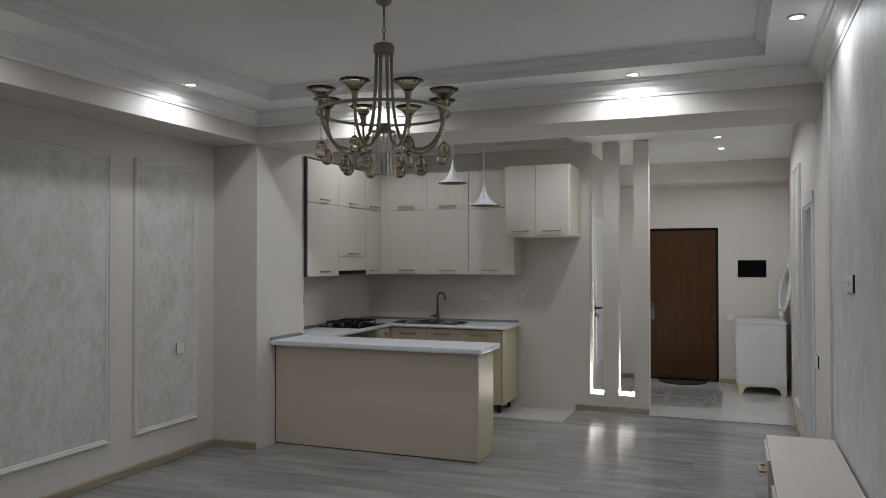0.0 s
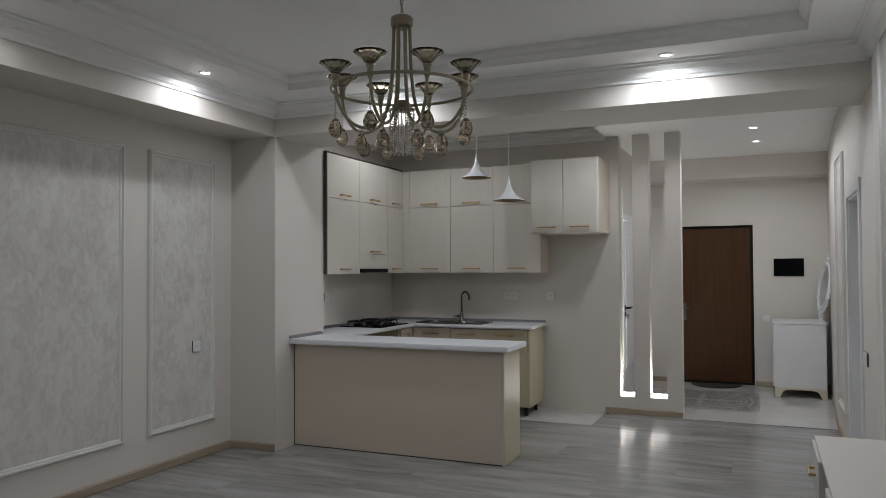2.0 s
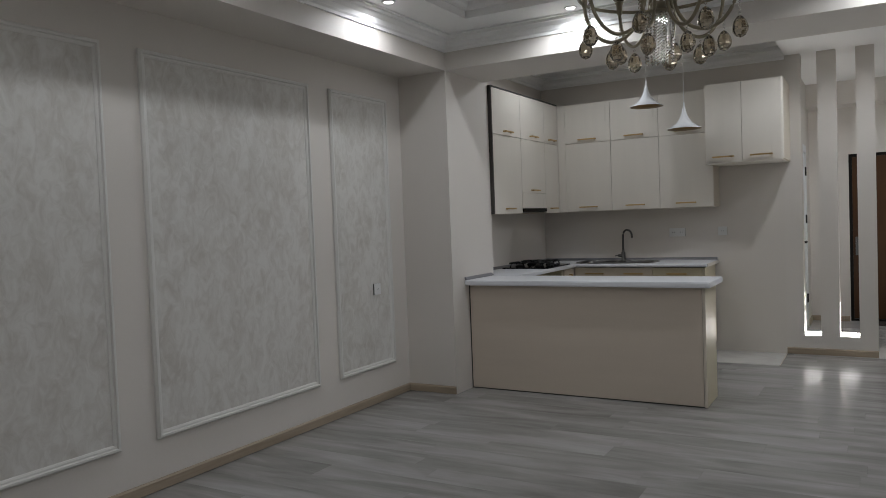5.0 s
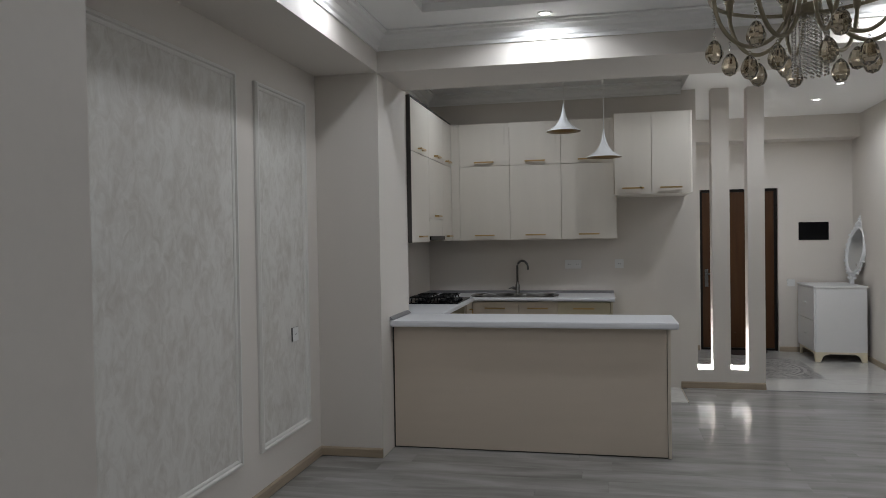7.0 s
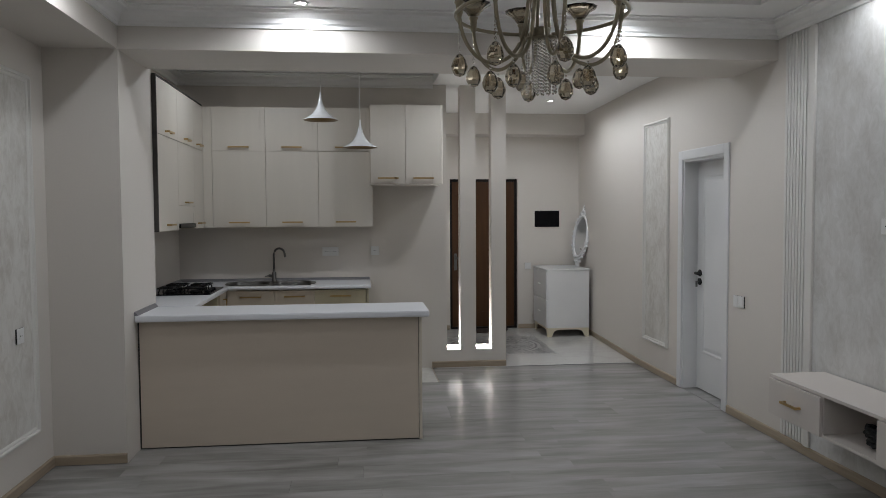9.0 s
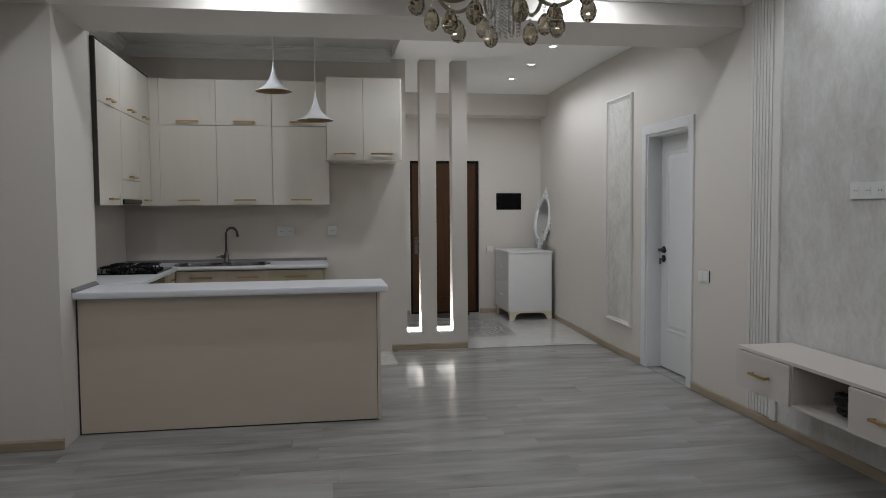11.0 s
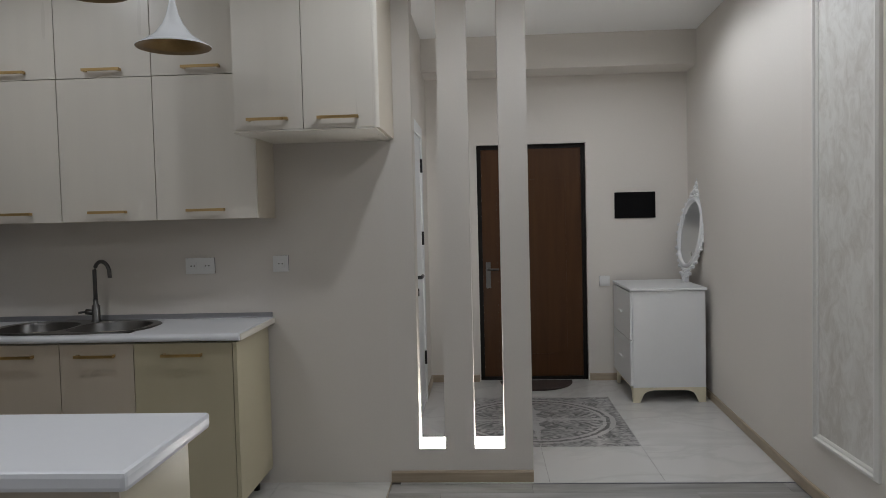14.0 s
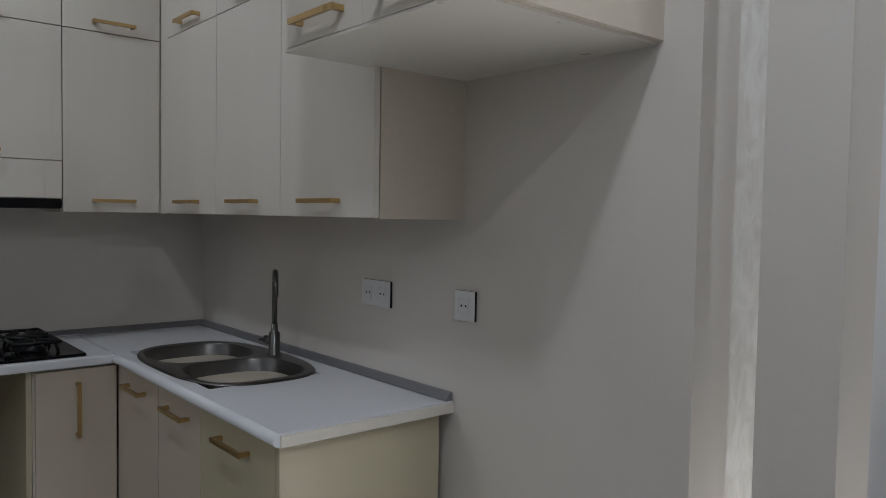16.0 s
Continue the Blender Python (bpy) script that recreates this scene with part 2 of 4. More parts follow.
M_CARC = surface("cabinet_carcass", (0.60, 0.54, 0.45), 0.5)
M_GAP = surface("dark_gap", (0.05, 0.045, 0.04), 0.8)
M_TOP = surface("white_worktop", (0.72, 0.73, 0.76), 0.36, vary=0.012, scale=2.5, grain=40, bump=0.0)
M_GOLD = surface("brushed_brass", (0.56, 0.39, 0.18), 0.3, metal=1.0, vary=0.06, grain=150, bump=0.05)
M_BRONZE = surface("bronze_lining", (0.26, 0.17, 0.075), 0.32, metal=1.0, vary=0.1, grain=80, bump=0.1)
M_STEEL = surface("brushed_steel", (0.155, 0.152, 0.149), 0.3, metal=1.0, vary=0.05, grain=200, bump=0.04)
M_ALU = surface("grey_edge_strip", (0.30, 0.30, 0.32), 0.35, metal=0.6)
M_BLACK = surface("black_enamel", (0.008, 0.008, 0.009), 0.4, vary=0.1, spec=0.3)
M_BLACKGLASS = surface("black_glass", (0.004, 0.004, 0.005), 0.15, bump=0, spec=0.12)
M_WHITE = surface("white_lacquer", (0.72, 0.725, 0.73), 0.35, vary=0.015, bump=0.02)
M_PLASTIC = surface("white_plastic", (0.75, 0.75, 0.74), 0.35, vary=0.01, bump=0)
M_DOOR = wood("brown_veneer", (0.062, 0.026, 0.010), (0.082, 0.036, 0.013), 0.42)
M_DOOR.node_tree.nodes["Principled BSDF"].inputs["Specular IOR Level"].default_value = 0.22
M_METALDOOR = surface("black_frame_paint", (0.008, 0.006, 0.005), 0.5, spec=0.2)
M_CREAM = surface("cream_foot", (0.68, 0.62, 0.47), 0.45)
M_CHAND = surface("champagne_metal", (0.31, 0.27, 0.19), 0.32, metal=0.7, vary=0.08, bump=0.04)
M_SMOKE = glass("smoked_glass", (0.44, 0.39, 0.30), 0.05)
M_CRYSTAL = glass("clear_crystal", (0.93, 0.92, 0.90), 0.02)
M_AMBER = glass("amber_crystal", (0.57, 0.50, 0.39), 0.02)
M_LED = glow("led_strip", (1.0, 0.99, 0.96), 95)
M_LEDSIDE = glow("led_profile_diffuser", (1.0, 0.99, 0.96), 8)
M_CANGLOW = glow("lit_bulb", (1.0, 0.97, 0.92), 14)
M_MIRROR = surface("mirror_silver", (0.62, 0.63, 0.63), 0.3, metal=0.75, vary=0.0, bump=0)
M_MAT = surface("brown_coir", (0.045, 0.03, 0.025), 0.95, vary=0.3, grain=250, bump=0.6)
M_DARKCLOTH = surface("black_cloth", (0.012, 0.012, 0.013), 0.9, vary=0.2, grain=120, bump=0.5)
M_MEDAL = medallion("ornament_tile", -0.018, 9.097, 0.60)


# ---- building helpers ----
ORIGIN = {}


def box(bm, x0, x1, y0, y1, z0, z1, bevel=0.0, seg=2):
    r = bmesh.ops.create_cube(bm, size=1)
    vs = r["verts"]
    for v in vs:
        v.co = Vector(((x0 + x1) / 2 + v.co.x * (x1 - x0), (y0 + y1) / 2 + v.co.y * (y1 - y0), (z0 + z1) / 2 + v.co.z * (z1 - z0)))
    if bevel:
        es = list({e for v in vs for e in v.link_edges})
        bmesh.ops.bevel(bm, geom=es, offset=bevel, segments=seg, affect="EDGES", profile=0.6)
    return vs


def boxes(*rows, bevel=0.0):
    bm = bmesh.new()
    for r in rows:
        box(bm, *r[:6], bevel=r[6] if len(r) > 6 else bevel)
    return bm


def tube(bm, pts, r, n=8, closed=False):
    """A round rod along points."""
    rings, N = [], len(pts)
    for i, p in enumerate(pts):
        p = Vector(p)
        a = Vector(pts[i - 1]) if i or closed else p
        c = Vector(pts[(i + 1) % N]) if i < N - 1 or closed else p
        d = (c - a).normalized()
        up = Vector((0, 0, 1)) if abs(d.z) < 0.9 else Vector((1, 0, 0))
        u = d.cross(up).normalized()
        w = u.cross(d).normalized()
        rad = r[i] if isinstance(r, (list, tuple)) else r
        rings.append([bm.verts.new(p + (u * math.cos(k * 2 * math.pi / n) + w * math.sin(k * 2 * math.pi / n)) * rad) for k in range(n)])
    for i in range(N if closed else N - 1):
        A, B = rings[i], rings[(i + 1) % N]
        for k in range(n):
            f = bm.faces.new((A[k], A[(k + 1) % n], B[(k + 1) % n], B[k]))
            f.smooth = True
    if not closed:
        bm.faces.new(rings[0][::-1])
        bm.faces.new(rings[-1])
    return bm


def lathe(bm, prof, at=(0, 0, 0), n=24, smooth=True, wave=0.0, lobes=8, caps=True):
    """Turn a profile of (radius, height) about the upright through at."""
    rings = []
    for r, z in prof:
        ring = []
        for k in range(n):
            a = k * 2 * math.pi / n
            rr = r * (1 + wave * math.cos(lobes * a) * min(1, r / 0.04))
            ring.append(bm.verts.new((at[0] + rr * math.cos(a), at[1] + rr * math.sin(a), at[2] + z)))
        rings.append(ring)
    for A, B in zip(rings, rings[1:]):
        for k in range(n):
            f = bm.faces.new((A[k], A[(k + 1) % n], B[(k + 1) % n], B[k]))
            f.smooth = smooth
    if caps and prof[0][0] > 1e-5:
        bm.faces.new(rings[0][::-1])
    if caps and prof[-1][0] > 1e-5:
        bm.faces.new(rings[-1])
    return bm


def mesh_of(name, bm, material):
    bmesh.ops.remove_doubles(bm, verts=bm.verts, dist=1e-6)
    bmesh.ops.recalc_face_normals(bm, faces=bm.faces)
    me = bpy.data.meshes.new(name)
    bm.to_mesh(me)
    bm.free()
    me.materials.append(material)
    return me


def part(name, bm, material, parent=None, label=""):
    """One mesh, given in world metres, under its thing or part."""
    o = ORIGIN.get(parent.name, Vector((0, 0, 0))) if parent else Vector((0, 0, 0))
    bmesh.ops.translate(bm, verts=bm.verts, vec=-o)
    ob = new(name, mesh_of(name, bm, material))
    if parent:
        ob.parent = parent
        ORIGIN[ob.name] = o
    return tagged(ob, label=label)


def thing(name, label, category, at, group=""):
    e = new(name)
    e.location = at
    ORIGIN[e.name] = Vector(at)
    return tagged(e, label=label, category=category, group=group)


def structure(name, bm, material, label=""):
    ob = new(name, mesh_of(name, bm, material))
    return tagged(ob, label=label, kind="structure")


def sweep(bm, prof, path, closed=False):
    """Extrude a closed profile of (out, up) along a flat polyline; out is to the left of the way."""
    N = len(path)
    P = [Vector((*p[:2], 0)) for p in path]
    rings = []
    for i in range(N):
        a = (P[i] - P[i - 1]).normalized() if i or closed else None
        c = (P[(i + 1) % N] - P[i]).normalized() if i < N - 1 or closed else None
        a, c = a or c, c or a
        na, nc = Vector((-a.y, a.x, 0)), Vector((-c.y, c.x, 0))
        m = (na + nc) / (1 + na.dot(nc))
        rings.append([bm.verts.new(P[i] + m * o + Vector((0, 0, u))) for o, u in prof])
    k = len(prof)
    for i in range(N if closed else N - 1):
        A, B = rings[i], rings[(i + 1) % N]
        for j in range(k):
            bm.faces.new((A[j], A[(j + 1) % k], B[(j + 1) % k], B[j]))
    if not closed:
        bm.faces.new(rings[0][::-1])
        bm.faces.new(rings[-1])
    return bm


# ---- large structure ----
XW, XE = -3.47, 1.228          # west and east walls of the living room
PX = -3.03                     # inner face of the pillar and of the west soffit
BY0, BY1, BZ = 5.30, 5.95, 2.56  # beam over the bar
KY = 7.90                      # kitchen back wall and front of the slotted partition
KX = -3.30                     # kitchen west wall
HY = 10.27                     # wall of the entrance door
HX = -0.82                     # west wall of the hall
SOUTH = -1.6
T = 0.2

west = structure("wall_west", boxes((XW - T, XW, SOUTH, BY0, 0, 3.0)), M_WALL, "off-white painted living room wall with framed plaster panels")
structure("wall_pillar", boxes((XW - T, PX, BY0, 6.03, 0, 3.0)), M_WALL, "off-white painted pillar beside the bar")
structure("wall_kitchen_west", boxes((KX - T, KX, 6.03, KY + T, 0, 3.0)), M_WALLK)
S = ((-0.718, -0.580), (-0.424, -0.266))
ZS0, ZS1 = 0.18, 2.79
PT = 0.15
structure("wall_kitchen_back", boxes((KX, -0.87, KY, KY + PT, 0, 3.0)), M_WALLK, "off-white painted kitchen back wall")
structure("wall_partition", boxes((-0.87, S[0][0], KY, KY + PT, 0, 3.0), (S[0][1], S[1][0], KY, KY + PT, 0, 3.0), (S[1][1], -0.118, KY, KY + PT, 0, 3.0),
          (S[0][0], S[0][1], KY, KY + PT, 0, ZS0), (S[1][0], S[1][1], KY, KY + PT, 0, ZS0)), M_WALL, "partition with two tall narrow slots lit from below")
for a, b in S:
    structure("slot_sill_light", boxes((a + 0.002, b - 0.002, KY + 0.004, KY + PT - 0.004, ZS0 + 0.001, ZS0 + 0.018)), M_LEDSIDE, "glowing strip light on the sill of the slot")
    structure("slot_sill_tape", boxes((a + 0.006, b - 0.006, KY + 0.009, KY + PT - 0.009, ZS0 + 0.0185, ZS0 + 0.0195)), M_LED, "bright strip light on the sill of the slot")

DY0, DY1, DZ = 6.014, 6.76, 1.997      # door in the east wall
BEND, XH = 7.80, 1.345                # the hall's east wall runs slightly askew


def wall_x(y):
    return XE if y < BEND else XE + (XH - XE) * (y - BEND) / (HY - BEND)


def prism(bm, pts, z0, z1):
    a, b = [bm.verts.new((*p, z0)) for p in pts], [bm.verts.new((*p, z1)) for p in pts]
    bm.faces.new(a[::-1])
    bm.faces.new(b)
    for k in range(len(pts)):
        j = (k + 1) % len(pts)
        bm.faces.new((a[k], a[j], b[j], b[k]))
    return bm


east = structure("wall_east", prism(boxes((XE, XE + T, SOUTH, DY0, 0, 3.0), (XE, XE + T, DY1, BEND, 0, 3.0), (XE, XE + T, DY0, DY1, DZ, 3.0)), [(XE, BEND), (XE + T, BEND), (XH + T, HY + T), (XH, HY + T)], 0, 3.0), M_WALL, "off-white painted east wall")
EX0, EX1, EZ = -0.40, 0.504, 1.993    # entrance door opening
structure("wall_entrance", boxes((HX - T, EX0, HY, HY + T, 0, 3.0), (EX1, XH, HY, HY + T, 0, 3.0), (EX0, EX1, HY, HY + T, EZ, 3.0)), M_WALL, "off-white painted wall round the entrance door")
LY0, LY1, LZ = 8.70, 9.60, 2.0        # door in the hall's west wall
hallw = structure("wall_hall_west", boxes((HX - T, HX, KY + PT, LY0, 0, 3.0), (HX - T, HX, LY1, HY, 0, 3.0), (HX - T, HX, LY0, LY1, LZ, 3.0)), M_WALL)
structure("wall_south", boxes((XW - T, XE + T, SOUTH - T, SOUTH, 0, 3.0)), M_WALL)
structure("wall_stub", boxes((XW, -2.04, 0.90, 1.14, 0, 3.0)), M_WALL, "end of a short cross wall beside the walker")
for nm, b in (("void_east", (XE + T, XE + T + 0.02, DY0 - 0.2, DY1 + 0.2, 0, 2.3)), ("void_hall", (HX - T - 0.02, HX - T, LY0 - 0.2, LY1 + 0.2, 0, 2.3)), ("void_entrance", (EX0 - 0.2, EX1 + 0.2, HY + T, HY + T + 0.02, 0, 2.3))):
    structure(nm.replace("void", "wall_backing"), boxes(b), M_WALL)

structure("wall_soffit_west", boxes((XW, PX, 1.14, BY0, BZ, H)), M_WALL, "boxed soffit along the west wall")
structure("wall_beam", boxes((PX, XE, BY0, BY1, BZ, H)), M_WALL, "boxed beam between the living room and the kitchen")
structure("wall_hall_beam", prism(bmesh.new(), [(HX, 9.93), (wall_x(9.93), 9.93), (XH, HY), (HX, HY)], 2.546, H), M_WALL, "boxed beam over the entrance")

TX0, TX1, TY0, TY1 = -2.62, 0.875, 1.72, 4.90
bm = boxes((XW - T, XE + T, SOUTH - T, TY0, H, H + 0.2), (XW - T, XH + T, TY1, BY1, H, H + 0.2), (HKX, XH + T, BY1, HY + T, H, H + 0.2), (XW - T, HKX, BY1, KY + 0.05, HK, H + 0.2), (XW - T, HKX, KY + 0.05, HY + T, H, H + 0.2), (XW - T, TX0, TY0, TY1, H, H + 0.2), (TX1, XE + T, TY0, TY1, H, H + 0.2),
           (TX0, TX1, TY0, TY1, TRAY, TRAY + 0.1))
structure("ceiling", bm, M_CEIL, "white ceiling with a raised tray over the living room")

COR = [(1.25 * o, 1.3 * u) for o, u in ((0.0, 0.0), (0.0, -0.085), (0.010, -0.085), (0.012, -0.070), (0.022, -0.062), (0.030, -0.040), (0.052, -0.026), (0.066, -0.022), (0.070, -0.010), (0.085, -0.008), (0.085, 0.0))]


def cornice(name, path, closed=False, z=H, prof=COR):
    bm = sweep(bmesh.new(), [(o, u + z - 0.001) for o, u in prof], path, closed)
    return structure(name, bm, M_CEIL, "white moulded plaster cornice")


cornice("trim_cornice_living", [(XE, 1.0), (XE, BY0), (PX, BY0), (PX, 1.14)])
cornice("trim_cornice_kitchen", [(HKX - 0.001, KY), (KX, KY), (KX, 6.03)], z=HK)
TRP = [(0.0, 0.0), (0.0, -0.045), (-0.012, -0.044), (-0.03, -0.036), (-0.045, -0.02), (-0.052, 0.0)]
bm = sweep(bmesh.new(), [(-o, u + TRAY - 0.001) for o, u in TRP], [(TX0, TY0), (TX1, TY0), (TX1, TY1), (TX0, TY1)], True)
structure("trim_tray", bm, M_CEIL, "white moulding round the ceiling tray")

# baseboards
BB = [(0, 0), (0.014, 0), (0.014, 0.05), (0.009, 0.058), (0, 0.06)]


def base(path, mt=M_BASE):
    structure("baseboard", sweep(bmesh.new(), [(o, u + 0.004) for o, u in BB], path), mt, "pale oak baseboard")


base([(PX, BY0), (XW, BY0)], M_BASEX)
base([(XW, BY0), (XW, 1.14)])
base([(XE, 1.0), (XE, 5.93)])
base([(XE, 6.844), (XE, BEND), (XH, HY)])
base([(XH, HY), (EX1 + 0.01, HY)], M_BASEX)
base([(EX0 - 0.01, HY), (HX, HY)], M_BASEX)
base([(-0.118, KY), (-0.87, KY)], M_BASEX)
base([(HX, HY), (HX, LY1 + 0.08)])
base([(HX, LY0 - 0.08), (HX, KY + PT)])

# framed plaster panels
FR = [(0, 0), (0.0, 0.014), (0.010, 0.026), (0.020, 0.026), (0.024, 0.014), (0.032, 0.014), (0.040, 0.010), (0.045, 0.0)]


def framed(parent, x, side, y0, y1, z0, z1, ledge=True):
    """A moulding frame round a plaster field on a wall across x; side +1 faces east."""
    fx = sorted((x, x + side * 0.006))
    part("plaster_field", boxes((fx[0], fx[1], y0 + 0.03, y1 - 0.03, z0 + 0.03, z1 - 0.03)), M_STUCCO, parent, "mottled cream decorative plaster")
    P = [(y0, z0), (y1, z0), (y1, z1), (y0, z1)]
    bm = bmesh.new()
    rings = []
    sg = ((1, 1), (-1, 1), (-1, -1), (1, -1))
    for (y, z), (sy, sz) in zip(P, sg):
        rings.append([bm.verts.new((x + side * h, y + sy * o, z + sz * o)) for o, h in FR])
    k = len(FR)
    for i in range(4):
        A, B = rings[i], rings[(i + 1) % 4]
        for j in range(k - 1):
            bm.faces.new((A[j], A[j + 1], B[j + 1], B[j]))
    part("panel_moulding", bm, M_TRIM, parent, "off-white picture-frame moulding")


for y0, y1 in ((4.378, 5.085), (2.80, 4.152), (1.45, 2.575)):
    framed(west, XW, 1, y0, y1, 0.275, 2.35)
framed(east, XE, -1, 7.05, 7.64, 0.292, 2.405)
framed(hallw, HX, 1, 8.12, 8.60, 0.295, 2.37)

# fluted strip and plaster field on the east wall
FY0, FY1, nfl = 4.915, 5.188, 8
w = (FY1 - FY0) / nfl
part("strip_backing", boxes((XE - 0.004, XE, FY0, FY1, 0.064, H - 0.115)), M_TRIM, east, "fluted strip backing")
for i in range(nfl):
    a = FY0 + i * w
    part("flute", boxes((XE - 0.014, XE - 0.0042, a + 0.004, a + w - 0.004, 0.066, H - 0.1152, 0.0045)), M_TRIM, east, "off-white rounded flute" if i == 0 else "")
part("strip_edge", boxes((XE - 0.024, XE, FY0 - 0.062, FY0 - 0.001, 0.064, H - 0.115, 0.006)), M_TRIM, east)
part("plaster_field", boxes((XE - 0.008, XE, 1.2, FY0 - 0.063, 0.064, H - 0.115)), M_STUCCOE, east, "mottled pale decorative plaster")


# ---- doors ----
def white_door(name, x, side, y0, y1, z1, handle_y, label, recess=0.125):
    """A white panelled door set in a casing in a wall across x; side -1 faces west."""
    d = structure(name, boxes((min(x, x + side * -0.175), max(x, x + side * -0.175), y0, y0 + 0.02, 0.004, z1), (min(x, x + side * -0.175), max(x, x + side * -0.175), y1 - 0.02, y1, 0.004, z1),
                              (min(x, x + side * -0.175), max(x, x + side * -0.175), y0 + 0.02, y1 - 0.02, z1 - 0.02, z1)), M_WHITE, label)
    c = 0.078
    o = (x, x + side * 0.014) if side > 0 else (x - 0.014, x)
    part("door_casing", boxes((*o, y0 - c, y0, 0.004, z1 + c, 0.003), (*o, y1, y1 + c, 0.004, z1 + c, 0.003), (*o, y0, y1, z1, z1 + c, 0.003)), M_WHITE, d)
    lx = sorted((x - side * recess, x - side * (recess + 0.04)))
    leaf = part("door_leaf", boxes((lx[0], lx[1], y0 + 0.022, y1 - 0.022, 0.012, z1 - 0.022)), M_WHITE, d)
    face = lx[1] if side > 0 else lx[0]
    for za, zb in ((0.33, z1 - 0.15),):
        bm = bmesh.new()
        P = [(y0 + 0.13, za), (y1 - 0.13, za), (y1 - 0.13, zb), (y0 + 0.13, zb)]
        rings = [[bm.verts.new((face + side * h, y + sy * q, z + sz * q)) for q, h in ((0, 0.0), (0.006, 0.007), (0.018, 0.007), (0.03, 0.001), (0.06, 0.006))] for (y, z), (sy, sz) in zip(P, ((1, 1), (-1, 1), (-1, -1), (1, -1)))]
        for i in range(4):
            A, B = rings[i], rings[(i + 1) % 4]
            for j in range(4):
                bm.faces.new((A[j], A[j + 1], B[j + 1], B[j]))
        bm.faces.new([r[-1] for r in rings])
        part("raised_panel", bm, M_WHITE, leaf)
    hy, dirn = handle_y, (1 if handle_y < (y0 + y1) / 2 else -1)
    bm = bmesh.new()
    tube(bm, [(face, hy, 1.02), (face + side * 0.008, hy, 1.02)], 0.030, 16)
    tube(bm, [(face, hy, 1.02), (face + side * 0.05, hy, 1.02), (face + side * 0.055, hy + dirn * 0.02, 1.02), (face + side * 0.055, hy + dirn * 0.13, 1.02)], 0.012, 8)
    tube(bm, [(face, hy, 0.945), (face + side * 0.01, hy, 0.945)], 0.030, 16)
    part("door_handle", bm, M_BLACK, leaf, "black lever handle")
    bm = bmesh.new()
    tube(bm, [(face, hy, 0.945), (face + side * 0.035, hy, 0.945)], 0.004, 6)
    box(bm, *sorted((face + side * 0.028, face + side * 0.040)), hy - 0.008, hy + 0.008, 0.90, 0.95)
    part("key", bm, M_STEEL, leaf, "small steel key")
    hinge_y = y1 - 0.022 if dirn > 0 else y0 + 0.022
    for hz in (0.30, 1.20, 1.74) if recess < 0 else ():
        part("hinge", tube(bmesh.new(), [(face + side * 0.006, hinge_y, hz), (face + side * 0.006, hinge_y, hz + 0.10)], 0.011, 8), M_BLACK, leaf, "black hinge")
    return d


white_door("door_side", XE, -1, DY0, DY1, DZ, 6.68, "white panelled interior door, closed, in a white casing")
white_door("door_hall", HX, 1, LY0, LY1, LZ, 8.78, "white panelled interior door in the hall, closed", -0.004)

# entrance door
ent = structure("door_entrance", boxes((EX0, EX0 + 0.035, HY + 0.045, HY + 0.12, 0.004, EZ), (EX1 - 0.035, EX1, HY + 0.045, HY + 0.12, 0.004, EZ), (EX0 + 0.035, EX1 - 0.035, HY + 0.045, HY + 0.12, EZ - 0.035, EZ), (EX0 + 0.035, EX1 - 0.035, HY + 0.045, HY + 0.12, 0.004, 0.03)), M_METALDOOR, "dark brown veneered entrance door in a black metal frame")
lf = part("door_leaf", boxes((EX0 + 0.0352, EX1 - 0.0352, HY + 0.06, HY + 0.11, 0.032, EZ - 0.0352)), M_DOOR, ent, "brown wood-grain leaf")
bm = boxes((EX0 + 0.16, EX1 - 0.16, HY + 0.056, HY + 0.06, 0.22, 0.226), (EX0 + 0.16, EX1 - 0.16, HY + 0.056, HY + 0.06, 1.70, 1.706), (EX0 + 0.16, EX0 + 0.166, HY + 0.056, HY + 0.06, 0.226, 1.70), (EX1 - 0.166, EX1 - 0.16, HY + 0.056, HY + 0.06, 0.226, 1.70))
part("door_groove", bm, M_DOOR, lf)
bm = boxes((EX0 + 0.06, EX0 + 0.10, HY + 0.05, HY + 0.06, 0.79, 1.01, 0.003))
tube(bm, [(EX0 + 0.08, HY + 0.05, 0.95), (EX0 + 0.08, HY + 0.01, 0.95), (EX0 + 0.10, HY + 0.005, 0.95), (EX0 + 0.17, HY + 0.005, 0.95)], 0.009)
part("door_handle", bm, M_STEEL, lf, "satin steel lever on a long plate")


# ---- kitchen ----
def pull(p, cx, cy, cz, length, face, along):
    """A square brass bar pull; face is the way out of the door, along the way of the bar."""
    f, a = Vector(face), Vector(along)
    bm = bmesh.new()
    c = Vector((cx, cy, cz))

    def blk(o, size):
        vs = box(bm, -0.5, 0.5, -0.5, 0.5, -0.5, 0.5)
        w_ = f.cross(a)
        for v in vs:
            q = v.co.copy()
            v.co = c + o + a * (q.x * size[0]) + f * (q.y * size[1]) + w_ * (q.z * size[2])
    blk(f * 0.029, (length, 0.010, 0.013))
    for s in (-1, 1):
        blk(a * s * (length / 2 - 0.008) + f * 0.0125, (0.012, 0.025, 0.013))
    part("door_handle", bm, M_GOLD, p, "brushed brass bar pull")


